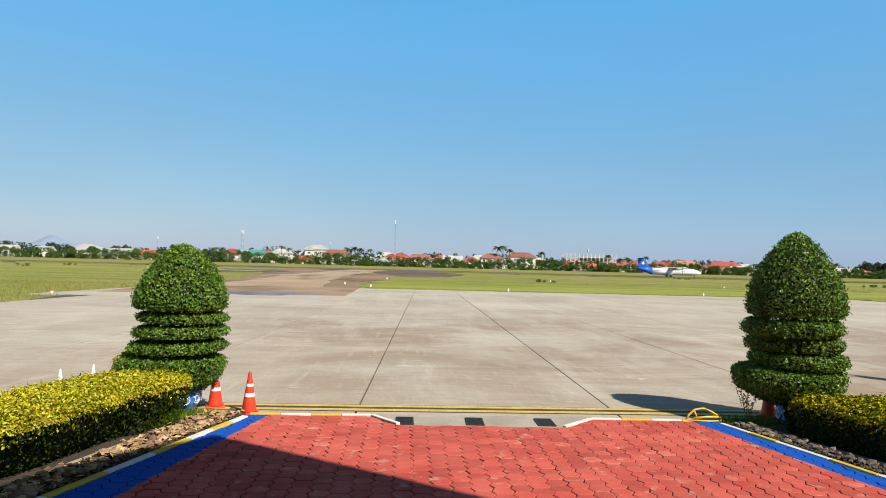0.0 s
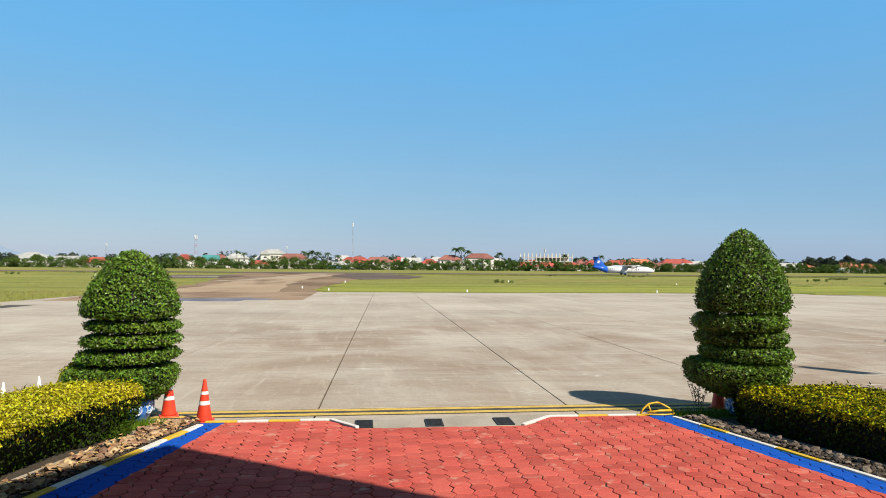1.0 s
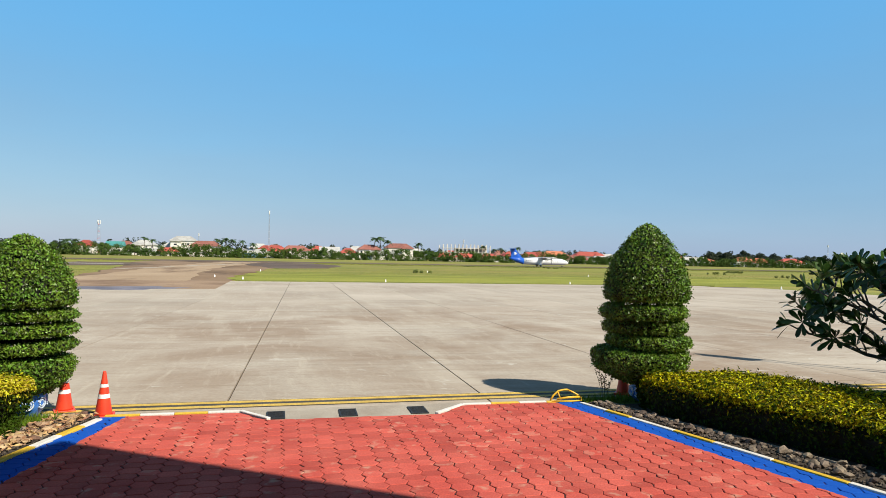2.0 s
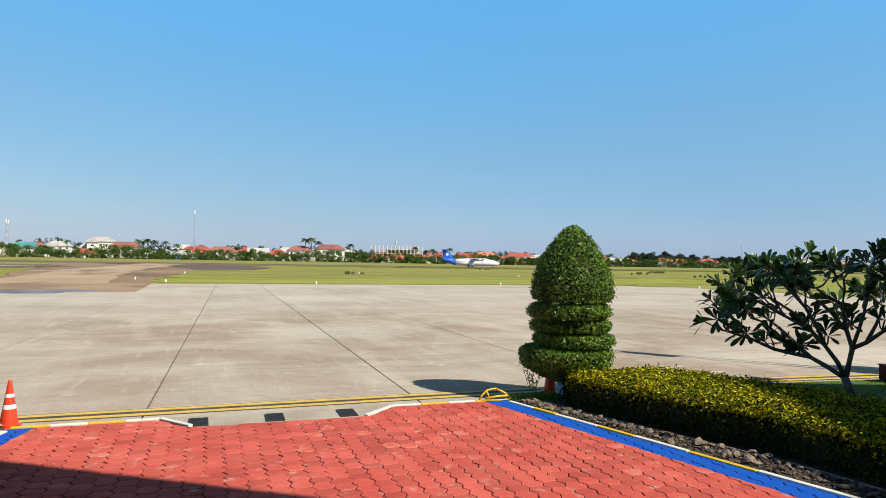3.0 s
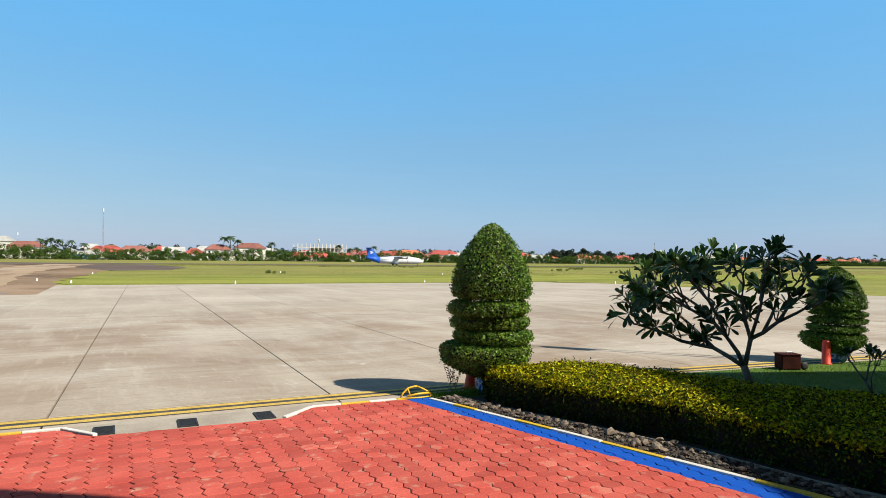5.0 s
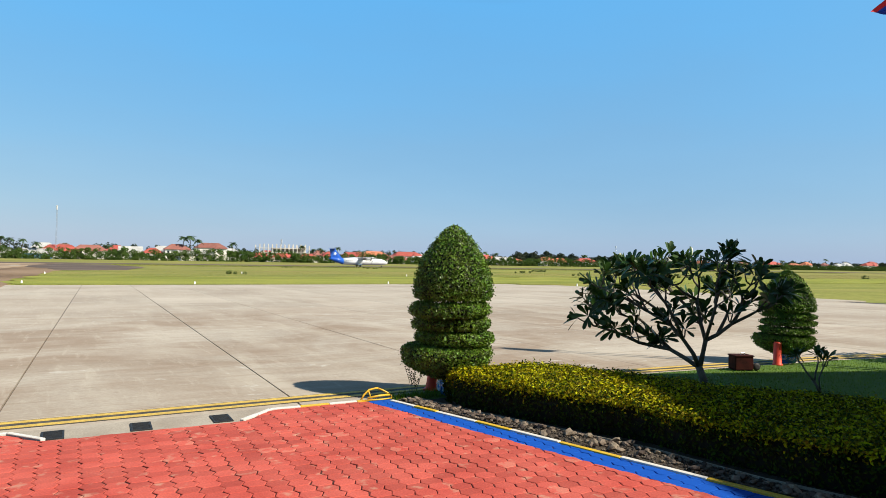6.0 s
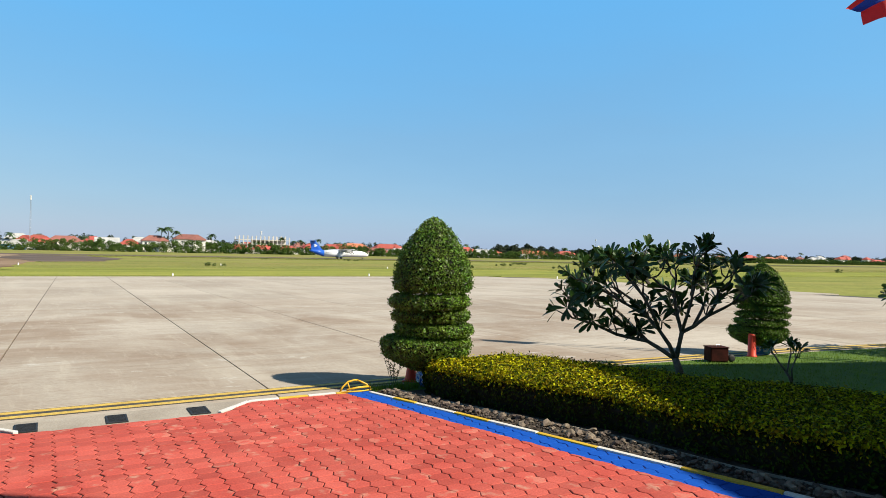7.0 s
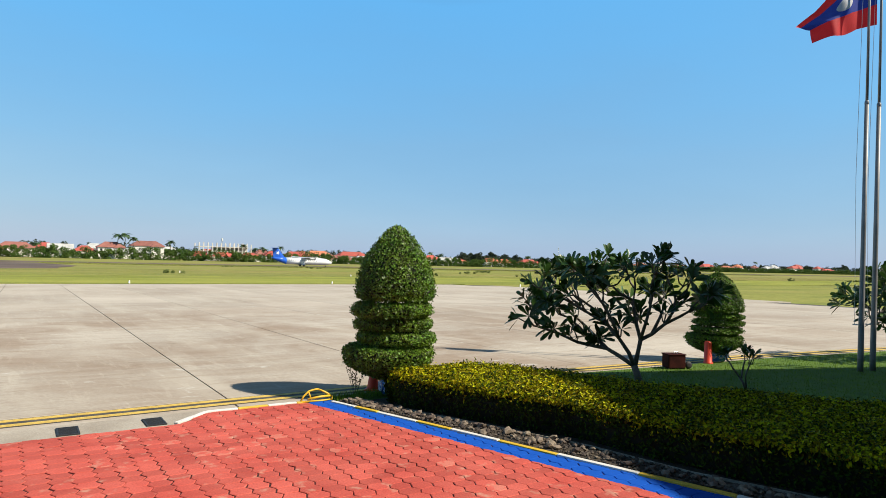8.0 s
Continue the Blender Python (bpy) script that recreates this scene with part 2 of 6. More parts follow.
ROOF_BROWN = mat("brown_roof_tile", (0.20, 0.075, 0.06), (0.28, 0.11, 0.085), 0.75, 0.3, 3, 0.2, rand=0.2)
ROOF_GREY = mat("weathered_sheet_roof", (0.30, 0.30, 0.29), (0.42, 0.42, 0.40), 0.6, 0.3, 3, 0.2, rand=0.2)
ROOF_TEAL = mat("teal_sheet_roof", (0.05, 0.22, 0.22), (0.07, 0.28, 0.27), 0.6, 0.3, 3, 0.2)
FAR_LEAF = mat("far_leaf", (0.050, 0.095, 0.020), (0.095, 0.145, 0.032), 0.85, 0.08, 2, 0, spec=0.1, island=0.3, hue=0.015, translucent=0.1)
LIME_GRASS = mat("mown_grass", (0.225, 0.250, 0.050), (0.295, 0.30, 0.068), 0.95, 0.12, 3, 0.2, 0.03, grain=0.15, spec=0.05)
LIME_BLADE = mat("mown_blade", (0.235, 0.26, 0.05), (0.31, 0.32, 0.07), 0.8, 0.1, 2, 0, island=0.2, translucent=0.2)
FAR_LEAF_DARK = mat("far_dark_leaf", (0.025, 0.042, 0.022), (0.04, 0.06, 0.028), 0.8, 0.08, 2, 0, island=0.45, translucent=0.15)
PALM_LEAF = mat("palm_frond", (0.04, 0.085, 0.025), (0.06, 0.11, 0.035), 0.6, 0.5, 3, 0, island=0.4, translucent=0.2)
FAR_BARK = mat("far_trunk", (0.10, 0.08, 0.06), (0.15, 0.12, 0.09), 0.9, 1, 10, 0.2)
HILL = mat("haze_tinted_hill", (0.225, 0.30, 0.41), (0.245, 0.32, 0.43), 1.0, 0.002, 0.02, 0, grain=0.05)
# kept dark so that the unseen walls bounce little light
TERMINAL_WALL = mat("terminal_render", (0.26, 0.24, 0.21), (0.33, 0.31, 0.27), 0.85, 0.4, 10, 0.1)


def paving_paint(name, rand):
    """Red paint with the blue painted bands along both sides, worn through to pale concrete here and there."""
    m = mat(name, (0.40, 0.066, 0.050), (0.50, 0.106, 0.080), 0.88, 1.2, 45, 0.35, 0.004, grain=0.2, spec=0.2, **rand)
    N, L, b = nodes_of(m)
    geo = N.new("ShaderNodeNewGeometry")
    sep = N.new("ShaderNodeSeparateXYZ")
    L.new(geo.outputs["Position"], sep.inputs[0])

    def op(kind, a, c):
        n = N.new("ShaderNodeMath")
        n.operation = kind
        for i, v in enumerate((a, c)):
            if isinstance(v, (int, float)):
                n.inputs[i].default_value = v
            else:
                L.new(v, n.inputs[i])
        return n.outputs[0]

    wob = N.new("ShaderNodeTexNoise")
    wob.inputs["Scale"].default_value = 6
    L.new(geo.outputs["Position"], wob.inputs["Vector"])
    w = op("MULTIPLY", op("SUBTRACT", wob.outputs["Fac"], 0.5), 0.10)
    x = op("ADD", sep.outputs["X"], w)
    left = op("LESS_THAN", x, op("SUBTRACT", op("MULTIPLY", sep.outputs["Y"], 0.2225), 2.72 + 9.9 * 0.2225))
    right = op("GREATER_THAN", x, op("SUBTRACT", 4.31 + 9.73 * 0.2668, op("MULTIPLY", sep.outputs["Y"], 0.2668)))
    blue = op("MAXIMUM", left, right)
    wear = N.new("ShaderNodeTexNoise")
    wear.inputs["Scale"].default_value, wear.inputs["Detail"].default_value = 4.5, 8
    L.new(geo.outputs["Position"], wear.inputs["Vector"])
    worn = N.new("ShaderNodeMapRange")
    worn.inputs["From Min"].default_value, worn.inputs["From Max"].default_value = 0.60, 0.72
    worn.inputs["To Max"].default_value = 0.65
    L.new(wear.outputs["Fac"], worn.inputs["Value"])
    # a few blocks have lost most of their paint
    pick = N.new("ShaderNodeObjectInfo").outputs["Random"] if "rand" in rand else geo.outputs["Random Per Island"]
    bare = op("MULTIPLY", op("GREATER_THAN", pick, 0.965), op("MULTIPLY", op("GREATER_THAN", wob.outputs["Fac"], 0.50), 0.28))
    lost = op("MAXIMUM", worn.outputs["Result"], bare)
    src = b.inputs["Base Color"].links[0].from_socket
    mb = N.new("ShaderNodeMix")
    mb.data_type = "RGBA"
    mb.inputs["B"].default_value = (0.003, 0.075, 0.42, 1)
    L.new(blue, mb.inputs["Factor"])
    L.new(src, mb.inputs["A"])
    mw = N.new("ShaderNodeMix")
    mw.data_type = "RGBA"
    mw.inputs["B"].default_value = (0.50, 0.30, 0.22, 1)
    L.new(op("MULTIPLY", lost, op("SUBTRACT", 1.0, blue)), mw.inputs["Factor"])
    L.new(mb.outputs["Result"], mw.inputs["A"])
    L.new(mw.outputs["Result"], b.inputs["Base Color"])
    return m


PAVER = paving_paint("painted_paver", {"rand": 0.17})
PAVER_JOINED = paving_paint("painted_paver_far", {"island": 0.17})
PAVER_BED = mat("paving_joint", (0.035, 0.012, 0.010), (0.075, 0.020, 0.016), 0.95, 3, 50, 0.4)


def apron_material():
    """Weathered pavement concrete: broad brown and grey tones, wheel marks that run across, one dark oil stain."""
    m = mat("apron_concrete", (0.36, 0.312, 0.256), (0.462, 0.416, 0.352), 0.85, 0.12, 14, 0.2, 0.006, rand=0.07, grain=0.12, spec=0.15)
    N, L, b = nodes_of(m)
    src = b.inputs["Base Color"].links[0].from_socket
    geo = N.new("ShaderNodeNewGeometry")
    mp = N.new("ShaderNodeMapping")
    mp.inputs["Scale"].default_value = (0.17, 0.24, 1.0)
    mp.inputs["Rotation"].default_value = (0, 0, 0.12)
    L.new(geo.outputs["Position"], mp.inputs["Vector"])
    st = N.new("ShaderNodeTexNoise")
    st.inputs["Scale"].default_value, st.inputs["Detail"].default_value, st.inputs["Roughness"].default_value = 1.0, 9, 0.66
    st.inputs["Distortion"].default_value = 0.8
    L.new(mp.outputs["Vector"], st.inputs["Vector"])
    r1 = N.new("ShaderNodeMapRange")
    r1.inputs["From Min"].default_value, r1.inputs["From Max"].default_value = 0.39, 0.60
    L.new(st.outputs["Fac"], r1.inputs["Value"])
    # soil and rubber gather where aircraft park
    off = N.new("ShaderNodeVectorMath")
    off.operation = "SUBTRACT"
    off.inputs[1].default_value = (8.0, 21.0, 0.0)
    L.new(geo.outputs["Position"], off.inputs[0])
    sq = N.new("ShaderNodeVectorMath")
    sq.operation = "MULTIPLY"
    sq.inputs[1].default_value = (0.55, 1.0, 0.0)
    L.new(off.outputs["Vector"], sq.inputs[0])
    far_ = N.new("ShaderNodeVectorMath")
    far_.operation = "LENGTH"
    L.new(sq.outputs["Vector"], far_.inputs[0])
    stand = N.new("ShaderNodeMapRange")
    stand.inputs["From Min"].default_value, stand.inputs["From Max"].default_value = 6.0, 19.0
    stand.inputs["To Min"].default_value, stand.inputs["To Max"].default_value = 0.65, 0.12
    L.new(far_.outputs["Value"], stand.inputs["Value"])
    L.new(stand.outputs["Result"], r1.inputs["To Max"])
    m1 = N.new("ShaderNodeMix")
    m1.data_type = "RGBA"
    m1.inputs["B"].default_value = (0.235, 0.162, 0.108, 1)
    L.new(r1.outputs["Result"], m1.inputs["Factor"])
    L.new(src, m1.inputs["A"])
    mp2 = N.new("ShaderNodeMapping")
    mp2.inputs["Scale"].default_value = (0.5, 0.09, 1.0)
    L.new(geo.outputs["Position"], mp2.inputs["Vector"])
    st2 = N.new("ShaderNodeTexNoise")
    st2.inputs["Scale"].default_value, st2.inputs["Detail"].default_value = 1.3, 6
    L.new(mp2.outputs["Vector"], st2.inputs["Vector"])
    r2 = N.new("ShaderNodeMapRange")
    r2.inputs["From Min"].default_value, r2.inputs["From Max"].default_value = 0.52, 0.75
    r2.inputs["To Max"].default_value = 0.6
    L.new(st2.outputs["Fac"], r2.inputs["Value"])
    m2 = N.new("ShaderNodeMix")
    m2.data_type = "RGBA"
    m2.inputs["B"].default_value = (0.50, 0.455, 0.38, 1)
    L.new(r2.outputs["Result"], m2.inputs["Factor"])
    L.new(m1.outputs["Result"], m2.inputs["A"])
    mp3 = N.new("ShaderNodeMapping")
    mp3.inputs["Scale"].default_value = (0.35, 1.6, 1.0)
    mp3.inputs["Rotation"].default_value = (0, 0, -0.25)
    L.new(geo.outputs["Position"], mp3.inputs["Vector"])
    st3 = N.new("ShaderNodeTexNoise")
    st3.inputs["Scale"].default_value, st3.inputs["Detail"].default_value, st3.inputs["Roughness"].default_value = 1.6, 9, 0.75
    st3.inputs["Distortion"].default_value = 1.2
    L.new(mp3.outputs["Vector"], st3.inputs["Vector"])
    r3 = N.new("ShaderNodeMapRange")
    r3.inputs["From Min"].default_value, r3.inputs["From Max"].default_value = 0.54, 0.74
    L.new(stand.outputs["Result"], r3.inputs["To Max"])
    L.new(st3.outputs["Fac"], r3.inputs["Value"])
    m3 = N.new("ShaderNodeMix")
    m3.data_type = "RGBA"
    m3.inputs["B"].default_value = (0.19, 0.135, 0.09, 1)
    L.new(r3.outputs["Result"], m3.inputs["Factor"])
    L.new(m2.outputs["Result"], m3.inputs["A"])
    # fine scour streaks, along and across the slabs, and pale cement spills
    last = m3.outputs["Result"]
    for size, turn, lo, hi, colour, most in (
        ((0.30, 3.6, 1.0), 0.10, 0.53, 0.70, (0.23, 0.165, 0.115, 1), 0.42),
        ((0.22, 2.2, 1.0), -0.30, 0.55, 0.72, (0.54, 0.50, 0.44, 1), 0.42),
        ((3.2, 0.42, 1.0), 0.18, 0.54, 0.74, (0.53, 0.48, 0.40, 1), 0.5),
        ((0.9, 1.9, 1.0), 0.45, 0.62, 0.68, (0.58, 0.57, 0.53, 1), 0.55),
    ):
        mp4 = N.new("ShaderNodeMapping")
        mp4.inputs["Scale"].default_value = size
        mp4.inputs["Rotation"].default_value = (0, 0, turn)
        mp4.inputs["Location"].default_value = (7.0 * turn, 3.0 * lo, 0)
        L.new(geo.outputs["Position"], mp4.inputs["Vector"])
        st4 = N.new("ShaderNodeTexNoise")
        st4.inputs["Scale"].default_value, st4.inputs["Detail"].default_value, st4.inputs["Roughness"].default_value = 1.0, 8, 0.7
        st4.inputs["Distortion"].default_value = 0.5
        L.new(mp4.outputs["Vector"], st4.inputs["Vector"])
        r4 = N.new("ShaderNodeMapRange")
        r4.inputs["From Min"].default_value, r4.inputs["From Max"].default_value, r4.inputs["To Max"].default_value = lo, hi, most
        L.new(st4.outputs["Fac"], r4.inputs["Value"])
        m4 = N.new("ShaderNodeMix")
        m4.data_type = "RGBA"
        m4.inputs["B"].default_value = colour
        L.new(r4.outputs["Result"], m4.inputs["Factor"])
        L.new(last, m4.inputs["A"])
        last = m4.outputs["Result"]
    L.new(last, b.inputs["Base Color"])
    return m


def streaked(m, size, colour, lo, hi, most=0.8, turn=0.0):
    """Lay a second colour over a material in long uneven streaks."""
    N, L, b = nodes_of(m)
    src = b.inputs["Base Color"].links[0].from_socket
    geo = N.new("ShaderNodeNewGeometry")
    mp = N.new("ShaderNodeMapping")
    mp.inputs["Scale"].default_value, mp.inputs["Rotation"].default_value = size, (0, 0, turn)
    L.new(geo.outputs["Position"], mp.inputs["Vector"])
    n = N.new("ShaderNodeTexNoise")
    n.inputs["Scale"].default_value, n.inputs["Detail"].default_value, n.inputs["Roughness"].default_value = 1.0, 8, 0.65
    L.new(mp.outputs["Vector"], n.inputs["Vector"])
    r = N.new("ShaderNodeMapRange")
    r.inputs["From Min"].default_value, r.inputs["From Max"].default_value, r.inputs["To Max"].default_value = lo, hi, most
    L.new(n.outputs["Fac"], r.inputs["Value"])
    mx = N.new("ShaderNodeMix")
    mx.data_type = "RGBA"
    mx.inputs["B"].default_value = (*colour, 1)
    L.new(r.outputs["Result"], mx.inputs["Factor"])
    L.new(src, mx.inputs["A"])
    L.new(mx.outputs["Result"], b.inputs["Base Color"])
    return m


FIELD_SHRUB = mat("field_shrub_leaf", (0.11, 0.145, 0.030), (0.17, 0.195, 0.045), 0.6, 0.3, 5, 0, island=0.3, translucent=0.2)
TAXI_MOUTH = mat("taxiway_mouth_surface", (0.255, 0.175, 0.115), (0.35, 0.255, 0.178), 0.9, 0.15, 4, 0.1, grain=0.15, spec=0.08)
DRY_LEAF = mat("dry_leaf", (0.30, 0.165, 0.07), (0.48, 0.30, 0.15), 0.8, 5, 40, 0, island=0.4, hue=0.03)
APRON = apron_material()
JOINT = mat("joint_tar", (0.05, 0.045, 0.04), (0.09, 0.08, 0.07), 0.9, 1, 20, 0.3)
STAIN = mat("oil_stain", (0.085, 0.088, 0.125), (0.20, 0.19, 0.225), 0.85, 0.5, 6, 0.1)
ASPHALT = mat("old_asphalt", (0.09, 0.07, 0.06), (0.16, 0.125, 0.105), 0.9, 0.06, 3, 0.1, grain=0.15, spec=0.08)
TAXI = mat("taxiway_surface", (0.20, 0.135, 0.085), (0.28, 0.20, 0.135), 0.9, 0.05, 2, 0.1, grain=0.12, spec=0.08)


def field_material():
    """Rough airfield grass in broad bands of yellow-green, olive and straw."""
    m = mat("field_grass", (0.185, 0.205, 0.050), (0.275, 0.265, 0.075), 0.95, 0.05, 1.5, 0.3, 0.05, grain=0.25, spec=0.05)
    N, L, b = nodes_of(m)
    src = b.inputs["Base Color"].links[0].from_socket
    geo = N.new("ShaderNodeNewGeometry")
    mp = N.new("ShaderNodeMapping")
    mp.inputs["Scale"].default_value = (0.006, 0.045, 1)
    L.new(geo.outputs["Position"], mp.inputs["Vector"])
    n = N.new("ShaderNodeTexNoise")
    n.inputs["Scale"].default_value, n.inputs["Detail"].default_value = 1.0, 6
    L.new(mp.outputs["Vector"], n.inputs["Vector"])
    r = N.new("ShaderNodeMapRange")
    r.inputs["From Min"].default_value, r.inputs["From Max"].default_value = 0.45, 0.62
    r.inputs["To Max"].default_value = 0.8
    L.new(n.outputs["Fac"], r.inputs["Value"])
    mx = N.new("ShaderNodeMix")
    mx.data_type = "RGBA"
    mx.inputs["B"].default_value = (0.26, 0.22, 0.085, 1)
    L.new(r.outputs["Result"], mx.inputs["Factor"])
    L.new(src, mx.inputs["A"])
    L.new(mx.outputs["Result"], b.inputs["Base Color"])
    return m


TAXI_PATH = mat("taxiway_path", (0.32, 0.235, 0.155), (0.40, 0.305, 0.21), 0.9, 0.08, 3, 0.1, grain=0.12, spec=0.08)
FIELD = field_material()
streaked(LIME_GRASS, (0.02, 0.13, 1), (0.15, 0.175, 0.04), 0.46, 0.62, 0.85)
streaked(LIME_GRASS, (0.035, 0.16, 1), (0.30, 0.27, 0.075), 0.56, 0.68, 0.8, 0.1)
streaked(FIELD, (0.022, 0.11, 1), (0.12, 0.16, 0.04), 0.52, 0.66, 0.8, 0.05)
streaked(TAXI, (0.05, 0.016, 1), (0.075, 0.052, 0.04), 0.50, 0.60, 0.85, 0.2)
streaked(TAXI_PATH, (0.12, 0.022, 1), (0.17, 0.115, 0.08), 0.52, 0.64, 0.8, 0.15)
streaked(TAXI_MOUTH, (0.10, 0.05, 1), (0.17, 0.11, 0.075), 0.50, 0.64, 0.8, 0.4)
FIELD_BLADE = mat("field_blade", (0.21, 0.235, 0.05), (0.31, 0.30, 0.07), 0.8, 0.05, 2, 0, island=0.25, hue=0.02, translucent=0.3)


# ---- the lie of the land: the apron drains away from the terminal, the field beyond is nearly flat ----
def land(y):
    if y < 11:
        return -0.06
    if y < 78:
        return -0.06 - 0.012 * (y - 11)
    return max(-0.864 - 0.0019 * (y - 78), -1.21)


bm = bmesh.new()
ys = [-3500, -40, 11, 78, 120, 180, 260, 420, 900, 2000, 4200]
xs = [-4200, -1500, -400, -100, 0, 100, 400, 1500, 4200]
grid = [[bm.verts.new((x, y, land(y) - 0.10)) for x in xs] for y in ys]
for a, b in zip(grid, grid[1:]):
    for i in range(len(xs) - 1):
        bm.faces.new((a[i], a[i + 1], b[i + 1], b[i]))
tagged(part("ground", bm, FIELD, None), "flat airfield grass reaching the horizon", "ground", kind="structure")


def sheet(name, outline, lift, material, label, category="road", rough=1.8):
    bm = bmesh.new()
    ragged = []
    for (x0, y0), (x1, y1) in zip(outline, outline[1:] + outline[:1]):
        n = max(1, min(160, int(math.hypot(x1 - x0, y1 - y0) / 3.0)))
        for k in range(n):
            x, y = x0 + (x1 - x0) * k / n, y0 + (y1 - y0) * k / n
            j = 0.0 if (k == 0 or n == 160) else rough
            ragged.append((x + j * noise.noise((x * 0.21, y * 0.21, 4)), max(y + j * noise.noise((x * 0.2, y * 0.2, 9)), 78.2)))
    outline = ragged
    prism(bm, outline, lambda x, y: land(y) - 0.09, lambda x, y: land(y) + lift)
    bmesh.ops.triangulate(bm, faces=bm.faces)
    return tagged(part(name, bm, material, None), label, category, kind="structure")


sheet("taxiway", [(-27, 78.2), (-6, 78.2), (-6.8, 92), (-5.5, 110), (-2, 150), (2, 200), (-3, 259), (-42, 259), (-44, 215), (-36, 170), (-29, 120), (-25.5, 90)], -0.04, TAXI, "worn brownish taxiway leading from apron to runway")
sheet("runway", [(-900, 252), (-44, 252), (1500, 252), (1500, 286), (-900, 286)], -0.03, ASPHALT, "dark weathered asphalt runway across the grass field")
sheet("taxiway_shoulder", [(-52, 152), (-37, 158), (-35, 196), (-56, 203)], -0.03, ASPHALT, "dark asphalt shoulder beside the taxiway")
sheet("taxiway_shoulder", [(-1, 152), (11, 160), (18, 200), (10, 240), (-4, 246), (-13, 200)], -0.03, ASPHALT, "dark asphalt shoulder beside the taxiway")
sheet("grass_strip", [(-5.6, 78.3), (42, 78.3), (300, 78.3), (300, 113), (60, 113), (-4.5, 112), (-6.3, 92)], -0.06, LIME_GRASS, "smooth yellow-green mown grass strip along the apron", "grass", 7.0)
sheet("taxiway_marking", [(-51, 176), (-38, 174), (-38, 176), (-51, 178.5)], -0.015, KERB_WHITE, "faded pale marking on the dark asphalt", "marking")
sheet("taxiway_path", [(-25, 78.4), (-11, 78.4), (-12, 100), (-14, 140), (-11, 190), (-8, 251), (-20, 251), (-24, 190), (-25.5, 140), (-24, 100)], -0.025, TAXI_PATH, "paler worn wheel path along the taxiway")
sheet("taxiway_marking", [(-30, 128), (-13, 206), (-11.5, 206), (-28, 128)], -0.015, CONCRETE, "faded pale marking along the taxiway", "marking")

# ---- apron: concrete slabs, turned slightly against the kerb ----
APRON_OUT = [(-18.5, 10.35), (7.3, 10.35), (7.4, 4.7), (57, 4.7), (55, 21), (58, 45), (60, 74), (42, 78), (-6, 78), (-27, 78), (-27.4, 61), (-22.7, 36)]
bm = bmesh.new()
prism(bm, APRON_OUT, lambda x, y: land(y) - 0.2, lambda x, y: land(y) - 0.012)
bmesh.ops.triangulate(bm, faces=bm.faces)
apron = tagged(part("apron", bm, JOINT, None), "pale weathered concrete apron of large jointed slabs", "pavement", kind="structure")


def inside(outline, x, y):
    hit = False
    for (x0, y0), (x1, y1) in zip(outline, outline[1:] + outline[:1]):
        if (y0 > y) != (y1 > y) and x < (x1 - x0) * (y - y0) / (y1 - y0) + x0:
            hit = not hit
    return hit


def clip_half(poly, a, b, c):
    """The part of a polygon where a*x + b*y <= c."""
    out = []
    for (x0, y0), (x1, y1) in zip(poly, poly[1:] + poly[:1]):
        d0, d1 = a * x0 + b * y0 - c, a * x1 + b * y1 - c
        if d0 <= 0:
            out.append((x0, y0))
        if (d0 < 0) != (d1 < 0) and d0 != d1:
            t = d0 / (d0 - d1)
            out.append((x0 + t * (x1 - x0), y0 + t * (y1 - y0)))
    return out


SLANT, PITCH = 0.031, 4.555
for i in range(-6, 14):
    for j in range(12):
        wide = (0.020, 0.016)
        gl, gr, gy = (wide[0] if i in (0, 1) else 0.012), (wide[1] if i in (-1, 0) else 0.011), 0.004
        x0, x1 = -1.32 + PITCH * i + gl, -1.32 + PITCH * (i + 1) - gr
        y0, y1 = 11.25 + 6.1 * (j - 1) + gy, 11.25 + 6.1 * j - gy
        quad = [(x0 + SLANT * (y0 - 11), y0), (x1 + SLANT * (y0 - 11), y0), (x1 + SLANT * (y1 - 11), y1), (x0 + SLANT * (y1 - 11), y1)]
        quad = clip_half(quad, 0, -1, -10.36 if i < 2 else -4.6)
        quad = clip_half(quad, 0, 1, 77.995) if quad else quad
        if len(quad) > 2:
            cx, cy = sum(p[0] for p in quad) / len(quad), sum(p[1] for p in quad) / len(quad)
            if not inside(APRON_OUT, cx, cy):
                continue
            bm = bmesh.new()
            dz = random.uniform(-0.002, 0.002)
            prism(bm, quad, lambda x, y: land(y) - 0.10, lambda x, y: land(y) + dz)
            part("slab", bm, APRON, apron)

# brownish worn surface where the taxiway meets the concrete
bm = bmesh.new()
mouth = [(x + 0.3 * noise.noise((x, 3, 3)), 53.4 + 0.12 * (x + 27) + 0.9 * noise.noise((x * 0.5, 7, 2))) for x in np.linspace(-25.6, -5.5, 24)]
prism(bm, mouth + [(-5.8, 66), (-6.0, 78.1), (-26.8, 78.1), (-27.0, 66)], lambda x, y: land(min(y, 78)) - 0.03, lambda x, y: land(min(y, 78)) + 0.007)
bmesh.ops.triangulate(bm, faces=bm.faces)
tagged(part("taxiway_entry", bm, TAXI_MOUTH, None), "pale brown worn surface at the taxiway mouth", "pavement", kind="structure")

# dark wet stain on the concrete beside the taxiway
bm = bmesh.new()
ring = []
for k in range(40):
    a = 2 * math.pi * k / 40
    q = 1 + 0.6 * noise.noise((math.cos(a) * 2, math.sin(a) * 2, 3))
    ring.append((-12.9 + 4.3 * q * math.cos(a) + 0.9 * q * math.sin(a), 57.0 + 3.3 * q * math.sin(a)))
